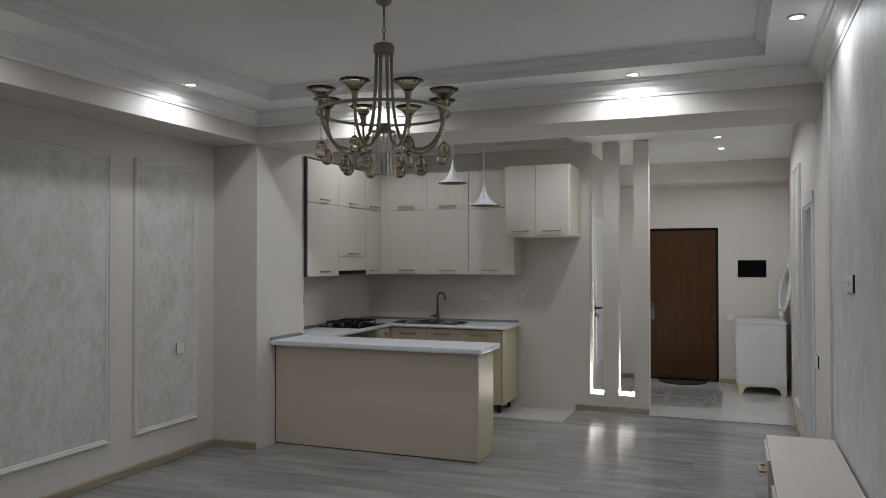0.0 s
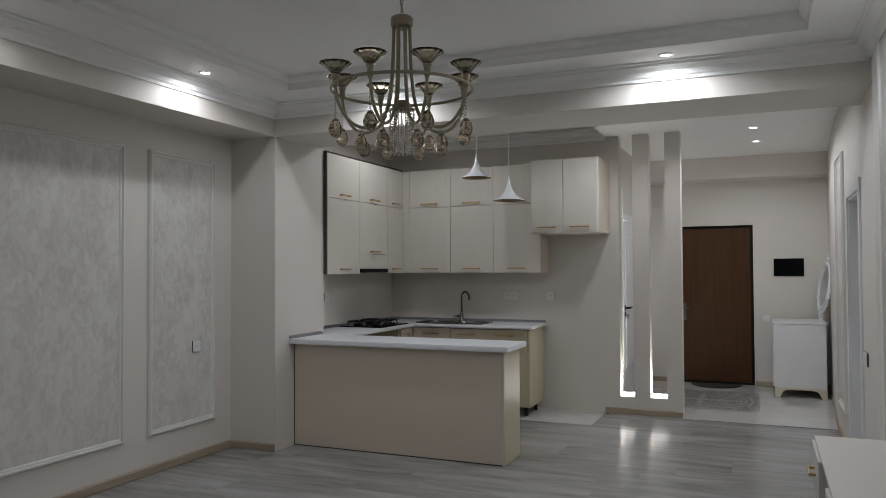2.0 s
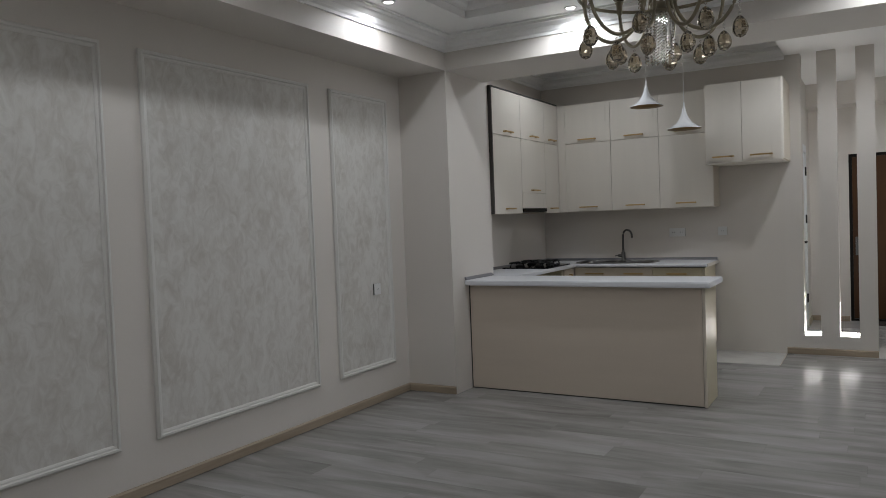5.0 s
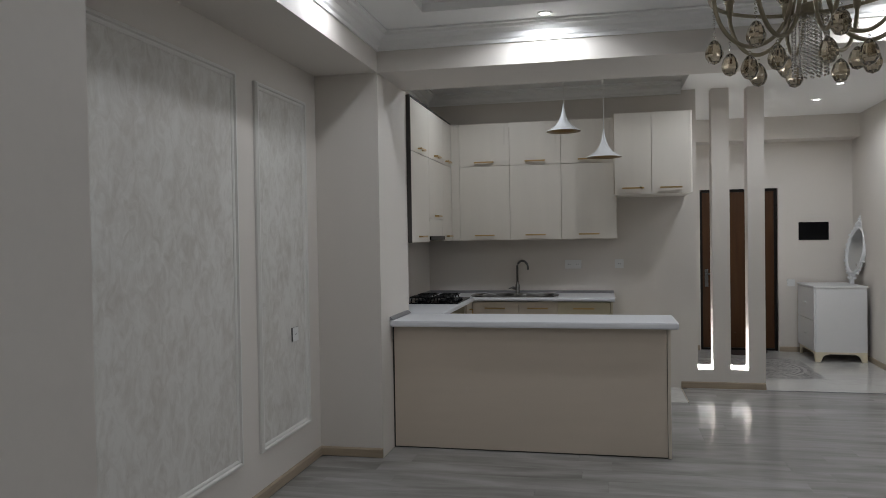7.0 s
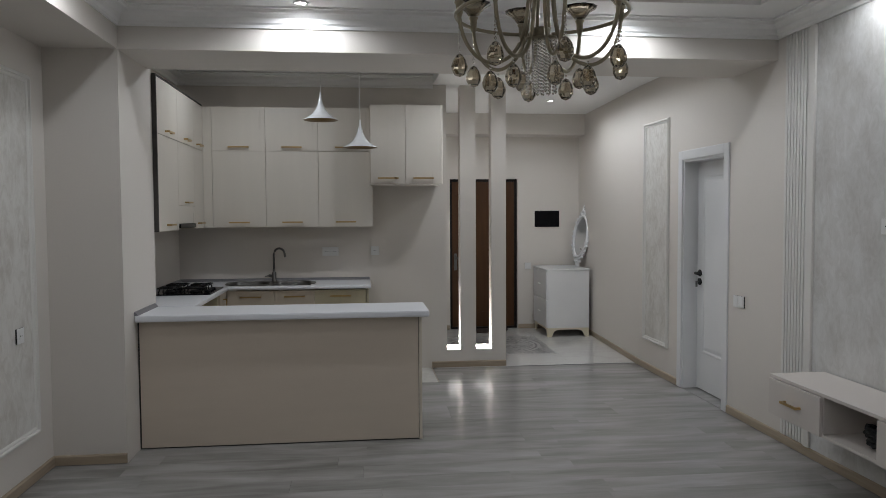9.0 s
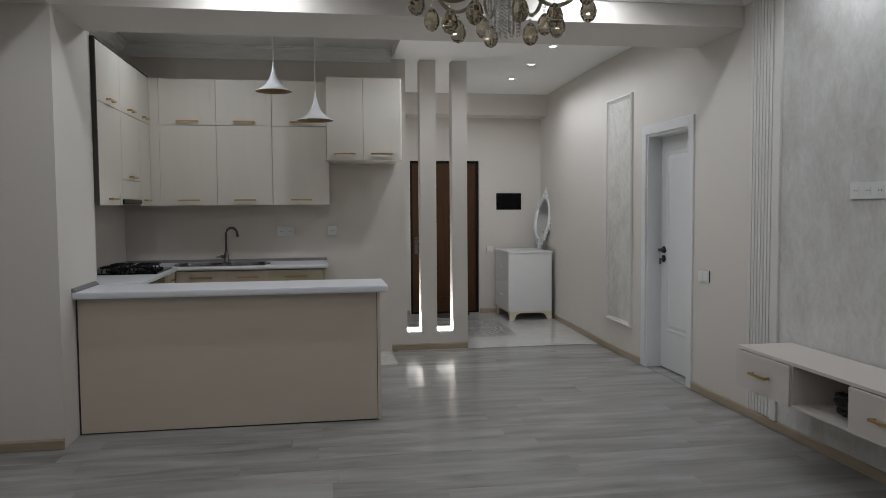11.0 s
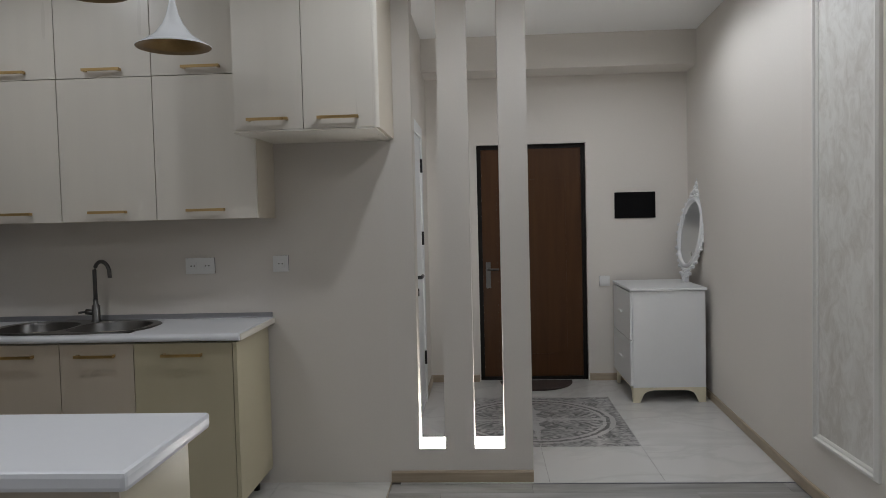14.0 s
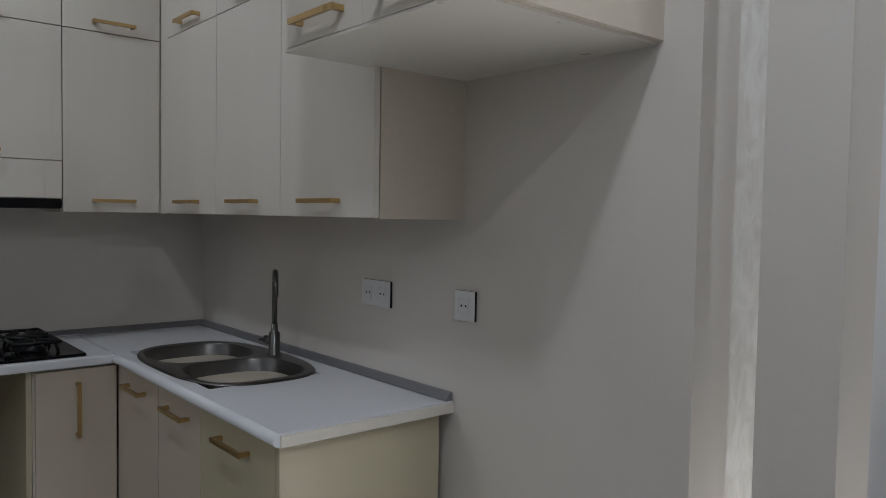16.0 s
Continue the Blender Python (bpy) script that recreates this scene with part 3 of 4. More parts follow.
def cabinet(name, label, x0, x1, y0, y1, z0, z1, out, fronts, mt=M_CAB, group="kitchen cabinets", foot=0.0):
    """A carcass with fronts on its face towards out. fronts: (a0, a1, z0, z1, pull_z or None, upright)."""
    g = thing(name, label, "kitchen cabinet", ((x0 + x1) / 2, (y0 + y1) / 2, z0 - foot), group)
    part("body", boxes((x0, x1, y0, y1, z0, z1)), M_CARC if mt in (M_CAB, M_CABMID) else mt, g)
    for a0, a1, c0, c1, pz, up in fronts:
        q = 0.0018
        if out == "S":
            d = part("door", boxes((a0 + q, a1 - q, y0 - 0.020, y0 - 0.002, c0 + q, c1 - q, 0.0015)), mt, g)
            if pz:
                pull(d, (a0 + a1) / 2, y0 - 0.020, pz, 0.187 if not up else 0.2, (0, -1, 0), (0, 0, 1) if up else (1, 0, 0))
        else:
            d = part("door", boxes((x1 + 0.002, x1 + 0.020, a0 + q, a1 - q, c0 + q, c1 - q, 0.0015)), mt, g)
            if pz:
                pull(d, x1 + 0.020, (a0 + a1) / 2, pz, 0.16 if not up else 0.2, (1, 0, 0), (0, 0, 1) if up else (0, 1, 0))
    if foot:
        for fx in (x0 + 0.05, x1 - 0.05):
            for fy in (y0 + 0.07, y1 - 0.07):
                part("foot", lathe(bmesh.new(), [(0.018, z0 - foot + 0.001), (0.018, z0 - 0.001)], (fx, fy, 0), 12), M_BLACK, g, "black plastic foot")
    return g


U0, UM, U1 = 1.425, 2.13, 2.535
UF = 7.61
xs = [-2.92, -2.437, -1.956, -1.452]
for a, b in zip(xs, xs[1:]):
    cabinet("wall_cabinet", "cream wall cabinet with lower and upper door and brass pulls", a, b, UF, KY, U0, U1, "S", [(a, b, U0, UM, 1.472, False), (a, b, UM, U1, 2.166, False)])
cabinet("wall_cabinet_high", "cream high-hung deep wall cabinet with two doors and brass pulls", -1.478, -0.812, 7.37, KY, 1.8225, U1, "S", [(-1.474, -1.156, 1.822, U1, 1.869, False), (-1.156, -0.832, 1.822, U1, 1.869, False)])
high = [o for o in bpy.data.objects if o.name == "wall_cabinet_high"][0]
arc = [(-0.8318 + 0.0195 * math.sin(k * math.pi / 12), 7.35 + 0.0195 - 0.0195 * math.cos(k * math.pi / 12)) for k in range(7)]
part("rounded_corner", prism(bmesh.new(), arc + [(-0.812, 7.3699), (-0.8334, 7.3699), (-0.8334, 7.35)], 1.8225, U1), M_CAB, high, "rounded cream corner piece")
part("bottom_board", boxes((-1.482, -0.828, 7.349, KY, 1.815, 1.822)), M_CAB, high)
UX = -3.02
cabinet("wall_cabinet", "cream tall wall cabinet with lower and upper doors at the pillar", KX, UX, 6.05, 6.64, U0, U1, "E", [(6.05, 6.64, U0, UM, 1.472, False), (6.05, 6.64, UM, U1, 2.166, False)])
cabinet("hood_cabinet", "cream wall cabinet over the built-in cooker hood", KX, UX, 6.64, 7.22, 1.475, U1, "E", [(6.64, 7.22, 1.475, 1.62, None, False), (6.64, 7.22, 1.62, UM, 1.648, False), (6.64, 7.22, UM, U1, 2.166, False)])
cabinet("wall_cabinet", "cream corner wall cabinet with brass pulls", KX, UX, 7.22, UF - 0.02, U0, U1, "E", [(7.22, UF - 0.02, U0, UM, 1.472, False), (7.22, UF - 0.02, UM, U1, 2.166, False)])
g = thing("corner_filler", "cream filler strip in the corner between wall cabinets", "kitchen cabinet", (-2.97, UF, U0))
part("filler_strip", boxes((-3.0, -2.921, UF - 0.018, UF + 0.02, U0, U1)), M_CAB, g)
g = thing("cooker_hood", "black slim pull-out cooker hood under the wall cabinet", "cooker hood", (-3.15, 6.95, 1.43))
hd = part("hood_body", boxes((KX, UX + 0.012, 6.645, 7.215, 1.437, 1.474, 0.003)), M_BLACK, g)
part("hood_trim", boxes((UX + 0.012, UX + 0.03, 6.645, 7.215, 1.440, 1.472, 0.003)), M_BLACKGLASS, g)
for nm, b in (("edge_profile", (UX - 0.012, UX + 0.02, 6.032, 6.048, U0, U1 + 0.014)), ("edge_profile", (UX - 0.012, UX + 0.02, 6.048, UF - 0.02, U1 + 0.002, U1 + 0.014))):
    g = thing(nm, "dark brown edge profile framing the wall cabinets", "trim", (UX, b[2], b[4]))
    part("profile", boxes(b), M_GAP, g)

# base cabinets
C0, C1 = 0.10, 0.858
LF = 7.375
for a, b in ((-2.772, -2.345), (-2.345, -1.99), (-1.99, -1.522)):
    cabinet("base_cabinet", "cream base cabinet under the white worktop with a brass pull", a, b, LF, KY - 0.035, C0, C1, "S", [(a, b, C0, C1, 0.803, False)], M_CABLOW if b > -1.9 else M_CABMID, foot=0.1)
g = thing("end_panel", "cream end panel of the kitchen run", "kitchen cabinet", (-1.51, 7.6, 0.1))
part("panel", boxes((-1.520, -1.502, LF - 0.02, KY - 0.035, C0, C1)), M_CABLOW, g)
LXF = -2.794
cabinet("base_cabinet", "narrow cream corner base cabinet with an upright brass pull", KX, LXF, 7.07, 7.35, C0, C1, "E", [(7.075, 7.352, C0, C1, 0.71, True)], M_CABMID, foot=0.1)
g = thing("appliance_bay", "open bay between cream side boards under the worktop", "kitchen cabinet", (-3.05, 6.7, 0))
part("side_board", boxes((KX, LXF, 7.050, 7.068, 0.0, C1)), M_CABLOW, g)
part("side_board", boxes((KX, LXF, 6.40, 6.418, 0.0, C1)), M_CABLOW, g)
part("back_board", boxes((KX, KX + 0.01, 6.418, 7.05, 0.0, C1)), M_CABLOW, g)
part("gas_pipe", tube(bmesh.new(), [(-3.16, 6.82, 0.005), (-3.16, 6.82, 0.80)], 0.055, 14), M_PLASTIC, g, "pale drain pipe")

W0, W1 = 0.866, 0.900
wt = thing("worktop", "white laminate worktop in an L with a rounded front edge", "worktop", (-2.4, 7.6, W0))
HOX0, HOX1, HOY0, HOY1 = -2.785, -2.025, 7.395, 7.785
bm = boxes((KX, HOX0, 7.345, KY - 0.001, W0, W1), (HOX1, -1.482, 7.345, KY - 0.001, W0, W1), (HOX0, HOX1, 7.345, HOY0, W0, W1), (HOX0, HOX1, HOY1, KY - 0.001, W0, W1))
nose = [(7.345 - 0.018 * math.sin(k * math.pi / 8), (W0 + W1) / 2 + (W1 - W0) / 2 * math.cos(k * math.pi / 8)) for k in range(9)]
ra, rb = [bm.verts.new((-2.752, q, z)) for q, z in nose], [bm.verts.new((-1.482, q, z)) for q, z in nose]
for k in range(8):
    bm.faces.new((ra[k], ra[k + 1], rb[k + 1], rb[k])).smooth = True
bm.faces.new(rb)
part("back_run", bm, M_TOP, wt)
part("side_run", boxes((KX, -2.752, 5.986, 7.343, W0, W1, 0.008)), M_TOP, wt)
part("end_edge", boxes((-1.481, -1.474, 7.345, KY - 0.004, W0 + 0.002, W1 - 0.004)), M_CAB, wt, "cream edging")
SB = [(0, 0), (0.026, 0), (0.024, 0.006), (0.008, 0.022), (0, 0.024)]
part("sealing_strip", sweep(bmesh.new(), [(o, u + W1 + 0.001) for o, u in SB], [(-1.485, KY - 0.001), (KX, KY - 0.001), (KX, 6.04)]), M_ALU, wt, "grey sealing strip along the wall")

# bar
BFX0, BFX1 = PX + 0.012, -1.163
bar = thing("breakfast_bar", "beige panelled breakfast bar with a white worktop", "kitchen counter", (-2.1, 5.75, 0))
part("front_panel", boxes((BFX0, BFX1 - 0.0215, 5.565, 5.583, 0.009, 0.851, 0.001)), M_BAR, bar, "beige front board")
part("end_panel", boxes((BFX1 - 0.018, BFX1, 5.567, 5.945, 0.003, 0.851, 0.001)), M_CABLOW, bar, "pale glossy end board")
part("shadow_gap", boxes((BFX0 - 0.011, BFX0 - 0.0005, 5.57, 5.58, 0.001, 0.851), (BFX0, BFX1 - 0.022, 5.572, 5.58, 0.001, 0.0085), (BFX1 - 0.0213, BFX1 - 0.0182, 5.572, 5.58, 0.001, 0.851)), M_GAP, bar, "dark joint round the front board")
part("edge_strip", boxes((BFX1 - 0.018, BFX1 + 0.002, 5.560, 5.566, 0.003, 0.851)), M_CARC, bar)
part("back_panel", boxes((BFX0, BFX1 - 0.020, 5.90, 5.918, 0.003, 0.851)), M_CABLOW, bar)
BW1 = 0.896
part("bar_top", boxes((PX + 0.001, -1.113, 5.495, 5.983, BW1 - 0.044, BW1, 0.012)), M_TOP, bar, "white worktop with a rounded edge")
part("sealing_strip", sweep(bmesh.new(), [(o, u + BW1 + 0.001) for o, u in SB], [(PX, 5.982), (PX, 5.50)]), M_ALU, bar, "grey sealing strip against the pillar")

# sink and tap
snk = thing("kitchen_sink", "oval stainless steel sink with two bowls, let into the worktop", "sink", (-2.45, 7.62, W1))


def oval(cx, cy, rx, ry, z, n=40, p=2.9):
    out = []
    for k in range(n):
        a = 2 * math.pi * k / n
        c, s = math.cos(a), math.sin(a)
        out.append((cx + rx * math.copysign(abs(c) ** (2 / p), c), cy + ry * math.copysign(abs(s) ** (2 / p), s), z))
    return out


def loft(bm, loops, cap=True):
    rings = [[bm.verts.new(q) for q in lp] for lp in loops]
    n = len(rings[0])
    for A, B in zip(rings, rings[1:]):
        for k in range(n):
            f = bm.faces.new((A[k], A[(k + 1) % n], B[(k + 1) % n], B[k]))
            f.smooth = True
    if cap:
        bm.faces.new(rings[-1])
    return bm


SX, SY = -2.405, 7.605
B1 = oval(SX - 0.190, SY - 0.008, 0.184, 0.186, 0, 32)
B2 = oval(SX + 0.190, SY - 0.008, 0.184, 0.186, 0, 32)


def at_z(lp, z, k=1.0):
    c = sum((Vector(q) for q in lp), Vector()) / len(lp)
    return [(c.x + (q[0] - c.x) * k, c.y + (q[1] - c.y) * k, z) for q in lp]


bm = bmesh.new()
es = []
for lp in (oval(SX, SY, 0.398, 0.222, W1 + 0.005, 48), at_z(B1, W1 + 0.005), at_z(B2, W1 + 0.005)):
    vs = [bm.verts.new(q) for q in lp]
    es += [bm.edges.new((vs[k], vs[(k + 1) % len(vs)])) for k in range(len(vs))]
bmesh.ops.triangle_fill(bm, edges=es, use_beauty=True)
loft(bm, [oval(SX, SY, 0.416, 0.240, W1 + 0.0008, 48), oval(SX, SY, 0.411, 0.235, W1 + 0.007, 48), oval(SX, SY, 0.398, 0.222, W1 + 0.005, 48)], False)
part("sink_rim", bm, M_STEEL, snk, "pressed steel rim")
for lp in (B1, B2):
    bm = bmesh.new()
    loft(bm, [at_z(lp, W1 + 0.005), at_z(lp, W1 - 0.004, 0.97), at_z(lp, W1 - 0.10, 0.93), at_z(lp, W1 - 0.145, 0.85), at_z(lp, W1 - 0.155, 0.6), at_z(lp, W1 - 0.157, 0.2)])
    bw = part("bowl", bm, M_STEEL, snk, "deep steel bowl")
    c = Vector(lp[0]) * 0.5 + Vector(lp[16]) * 0.5
    part("drain", lathe(bmesh.new(), [(0.0, 0.004), (0.03, 0.003), (0.035, 0.0)], (c.x, c.y, W1 - 0.1565), 16), M_BLACK, bw, "dark drain")
bm = bmesh.new()
FX, FY = -2.40, 7.805
lathe(bm, [(0.026, 0.0), (0.026, 0.006), (0.021, 0.010), (0.021, 0.085), (0.013, 0.092), (0.012, 0.12)], (FX, FY, W1 + 0.002), 18)
R = 0.060
arc = [(FX, FY, W1 + 0.10), (FX, FY, W1 + 0.26)] + [(FX + (R - R * math.cos(k)) * 0.9, FY - (R - R * math.cos(k)) * 0.44, W1 + 0.26 + R * math.sin(k)) for k in [math.pi * q / 12 for q in range(1, 12)]] + [(FX + 0.110, FY - 0.054, W1 + 0.235)]
tube(bm, arc, 0.0105, 10)
tube(bm, [(FX, FY, W1 + 0.050), (FX - 0.05, FY - 0.012, W1 + 0.058)], 0.015, 10)
tube(bm, [(FX - 0.048, FY - 0.012, W1 + 0.058), (FX - 0.085, FY - 0.02, W1 + 0.052)], 0.006, 8)
g = thing("tap", "brushed steel swan-neck kitchen tap behind the sink", "tap", (FX, FY, W1))
part("tap_body", bm, M_STEEL, g)

# hob
hob = thing("gas_hob", "black glass gas hob with cast-iron grates on the worktop", "hob", (-3.03, 6.96, W1))
HX0, HX1, HY0, HY1 = -3.25, -2.775, 6.665, 7.245
part("glass_plate", boxes((HX0, HX1, HY0, HY1, W1 + 0.001, W1 + 0.012, 0.003)), M_BLACKGLASS, hob)
for cx in (-3.13, -2.93):
    for cy in (6.82, 7.10):
        bm = bmesh.new()
        lathe(bm, [(0.045, 0.0), (0.045, 0.01), (0.03, 0.012), (0.03, 0.02), (0.0, 0.022)], (cx, cy, W1 + 0.012), 16)
        part("burner", bm, M_BLACK, hob)
        bm = bmesh.new()
        for a in range(4):
            c_, s_ = math.cos(a * math.pi / 2 + 0.785), math.sin(a * math.pi / 2 + 0.785)
            tube(bm, [(cx + c_ * 0.02, cy + s_ * 0.02, W1 + 0.055), (cx + c_ * 0.085, cy + s_ * 0.085, W1 + 0.055), (cx + c_ * 0.10, cy + s_ * 0.10, W1 + 0.013)], 0.006, 6)
        tube(bm, [(cx - 0.075, cy - 0.075, W1 + 0.050), (cx + 0.075, cy - 0.075, W1 + 0.050), (cx + 0.075, cy + 0.075, W1 + 0.050), (cx - 0.075, cy + 0.075, W1 + 0.050)], 0.007, 6, True)
        part("grate", bm, M_BLACK, hob, "cast-iron pan support")
for i in range(4):
    part("knob", lathe(bmesh.new(), [(0.018, 0), (0.016, 0.02), (0.0, 0.021)], (-2.815, 6.78 + i * 0.075, W1 + 0.012), 14), M_BLACK, hob)


# ---- switches and sockets ----
def plate(name, label, category, wall, at, w_, h_, slots=1, kind_="socket"):
    """A wall plate; wall 'S' faces south on a wall across y, 'E' faces east, 'W' faces west."""
    x, y, z = at
    g = thing(name, label, category, at)

    def blk(a0, a1, z0, z1, d0, d1, bev=0.0015):
        if wall == "S":
            return (x + a0, x + a1, y - d1, y - d0, z + z0, z + z1, bev)
        if wall == "E":
            return (x + d0, x + d1, y + a0, y + a1, z + z0, z + z1, bev)
        return (x - d1, x - d0, y + a0, y + a1, z + z0, z + z1, bev)
    part("plate", boxes(blk(-w_ / 2, w_ / 2, -h_ / 2, h_ / 2, 0.0, 0.008, 0.002)), M_BLACK, g, "dark mounting plate")
    part("face", boxes(blk(-w_ / 2, w_ / 2, -h_ / 2, h_ / 2, 0.0081, 0.0115, 0.0012)), M_PLASTIC, g, "white face plate")
    cw = w_ / slots
    for i in range(slots):
        c = -w_ / 2 + cw * (i + 0.5)
        if kind_ == "socket":
            pp = part("insert", boxes(blk(c - 0.021, c + 0.021, -0.021, 0.021, 0.0116, 0.013)), M_PLASTIC, g)
            part("hole", boxes(blk(c - 0.012, c - 0.006, -0.003, 0.003, 0.0131, 0.0138, 0), blk(c + 0.006, c + 0.012, -0.003, 0.003, 0.0131, 0.0138, 0)), M_BLACK, pp)
        else:
            part("rocker", boxes(blk(c - cw * 0.36, c + cw * 0.36, -h_ * 0.36, h_ * 0.36, 0.0116, 0.0155, 0.002)), M_PLASTIC, g)
    return g


plate("wall_socket", "white single wall socket above the worktop", "socket", "S", (-1.43, KY, 1.183), 0.083, 0.085)
plate("wall_socket", "white double wall socket above the worktop", "socket", "S", (-1.865, KY, 1.180), 0.157, 0.085, 2)
plate("light_switch", "white double light switch beside the door", "switch", "W", (XE, 5.765, 0.88), 0.15, 0.086, 2, "switch")
plate("light_switch", "white light switch beside the entrance door", "switch", "S", (0.645, HY, 0.84), 0.085, 0.085, 1, "switch")
plate("wall_socket", "white wall socket on the plaster panel", "socket", "E", (XW + 0.006, 4.87, 0.88), 0.083, 0.085)
plate("wall_socket", "white wall socket on the kitchen side wall", "socket", "E", (KX, 6.50, 1.20), 0.083, 0.085)
plate("wall_socket", "white triple wall socket high on the plaster wall", "socket", "W", (XE - 0.008, 4.11, 1.467), 0.26, 0.085, 3)
g = thing("fuse_box_cover", "flat black glossy fuse box cover on the entrance wall", "fuse box", (0.90, HY, 1.455))
part("cover", boxes((0.735, 1.07, HY - 0.012, HY, 1.356, 1.572, 0.003)), M_BLACKGLASS, g)


# ---- lamps ----
def downlight(x, y):
    top = HK if x < HKX and y > BY1 else H
    g = thing("downlight", "small round white recessed ceiling spot, lit", "ceiling light", (x, y, top), "recessed spots")
    part("bezel", lathe(bmesh.new(), [(0.030, -0.001), (0.032, -0.006), (0.044, -0.006), (0.048, 0.0), (0.030, -0.001)], (x, y, top - 0.001), 24), M_WHITE, g)
    part("bulb", lathe(bmesh.new(), [(0.033, -0.0005), (0.033, -0.004), (0.0, -0.0055)], (x, y, top - 0.001), 20), M_CANGLOW, g)


for cx, cy in LIVING_CANS + HALL_CANS + KITCHEN_CANS:
    downlight(cx, cy)


def pendant(x, y, ztop):
    g = thing("pendant_lamp", "white trumpet-shaped metal pendant lamp with a gilded inside, unlit", "pendant lamp", (x, y, HK), "pendants over the bar")
    part("canopy", lathe(bmesh.new(), [(0.0, -0.001), (0.04, -0.001), (0.04, -0.02), (0.0, -0.024)], (x, y, HK), 20), M_WHITE, g)
    part("cord", tube(bmesh.new(), [(x, y, HK - 0.02), (x, y, ztop + 0.03)], 0.003, 6), M_PLASTIC, g, "thin white cord")
    prof = [(0.006, 0.035), (0.008, 0.0), (0.014, -0.03), (0.024, -0.07), (0.042, -0.11), (0.072, -0.15), (0.118, -0.182), (0.146, -0.197)]
    part("shade", lathe(bmesh.new(), prof + [(0.145, -0.199)], (x, y, ztop), 40, caps=False), M_SHADE, g, "glossy white shade")
    bm = bmesh.new()
    rings = [(r - 0.003, z_ - 0.003) for r, z_ in prof[2:]] 
    lathe(bm, [(0.1445, -0.1985)] + rings[::-1], (x, y, ztop), 40, caps=False)
    part("shade_lining", bm, M_BRONZE, g, "gold inner lining")


pendant(-1.895, 6.95, 2.54)
pendant(-1.565, 6.93, 2.308)

# chandelier
CX, CY = -0.884, 3.31
ch = thing("chandelier", "champagne metal chandelier with smoked glass cups and crystal drops, unlit", "chandelier", (CX, CY, TRAY))
part("ceiling_rose", lathe(bmesh.new(), [(0.0, -0.001), (0.058, -0.001), (0.059, -0.010), (0.052, -0.016), (0.049, -0.040), (0.039, -0.070), (0.022, -0.084), (0.0, -0.086)], (CX, CY, TRAY), 24), M_CHAND, ch)
bm = bmesh.new()
tube(bm, [(CX, CY, TRAY - 0.08), (CX, CY, 2.75)], 0.006, 8)
for i in range(4):
    cz = 2.735 - i * 0.030
    pts = []
    for k in range(10):
        a = k * 2 * math.pi / 10
        r1, r2 = 0.007 * math.cos(a), 0.019 * math.sin(a)
        pts.append((CX + (r1 if i % 2 else 0), CY + (0 if i % 2 else r1), cz + r2))
    tube(bm, pts, 0.0022, 6, True)
part("chain", bm, M_CHAND, ch)
Z0 = 2.625
part("top_cap", lathe(bmesh.new(), [(0.0, 0.012), (0.044, 0.008), (0.051, 0.0), (0.051, -0.032), (0.044, -0.042), (0.0, -0.04)], (CX, CY, Z0), 28), M_CHAND, ch)


def smooth(pts, n=4):
    """A smoother run of points through pts."""
    out = []
    for k in range(len(pts) - 1):
        p = [np.array(pts[min(max(k + d, 0), len(pts) - 1)]) for d in (-1, 0, 1, 2)]
        for q in range(n):
            t = q / n
            out.append(tuple(0.5 * (2 * p[1] + (p[2] - p[0]) * t + (2 * p[0] - 5 * p[1] + 4 * p[2] - p[3]) * t * t + (3 * p[1] - p[0] - 3 * p[2] + p[3]) * t ** 3)))
    return out + [pts[-1]]


NA = 8
for i in range(NA):
    a = i * 2 * math.pi / NA + 0.02
    c, s = math.cos(a), math.sin(a)
    pts = [(0.040, 2.59), (0.041, 2.52), (0.044, 2.43), (0.050, 2.34), (0.060, 2.26), (0.083, 2.185), (0.128, 2.132), (0.190, 2.112), (0.245, 2.134), (0.285, 2.183), (0.306, 2.24), (0.312, 2.286)]
    arm = part("arm", tube(bmesh.new(), [(CX + r * c, CY + r * s, z_) for r, z_ in smooth(pts)], 0.0075, 8), M_CHAND, ch)
    ax_, ay_ = CX + 0.312 * c, CY + 0.312 * s
    part("cup_stem", lathe(bmesh.new(), [(0.006, -0.01), (0.010, 0.0), (0.013, 0.01), (0.014, 0.04), (0.020, 0.05), (0.014, 0.056)], (ax_, ay_, 2.283), 14), M_CHAND, arm)
    part("glass_cup", lathe(bmesh.new(), [(0.012, 0.055), (0.022, 0.06), (0.030, 0.072), (0.045, 0.088), (0.066, 0.10), (0.070, 0.106), (0.064, 0.104), (0.043, 0.092), (0.027, 0.077), (0.018, 0.066), (0.0, 0.064)], (ax_, ay_, 2.283), 48, True, 0.035, 12), M_SMOKE, arm, "scalloped smoked glass cup")

    def drop(px_, py_, ztop, nb):
        bm = bmesh.new()
        z_ = ztop
        for q in range(nb):
            lathe(bm, [(0.0, 0.0), (0.005, -0.004), (0.005, -0.008), (0.0, -0.012)], (px_, py_, z_), 6, False)
            z_ -= 0.0145
        part("bead_string", bm, M_CRYSTAL, arm)
        prof = [(0.0, 0.0), (0.011, -0.006), (0.024, -0.024), (0.031, -0.046), (0.030, -0.062), (0.019, -0.080), (0.0, -0.088)]
        bm = bmesh.new()
        lathe(bm, [(r, z2) for r, z2 in prof], (px_, py_, z_), 10, False)
        part("crystal_drop", bm, M_AMBER, arm, "faceted amber crystal drop")
    drop(ax_, ay_, 2.275, 9)
    drop(CX + 0.195 * c, CY + 0.195 * s, 2.10, 1)
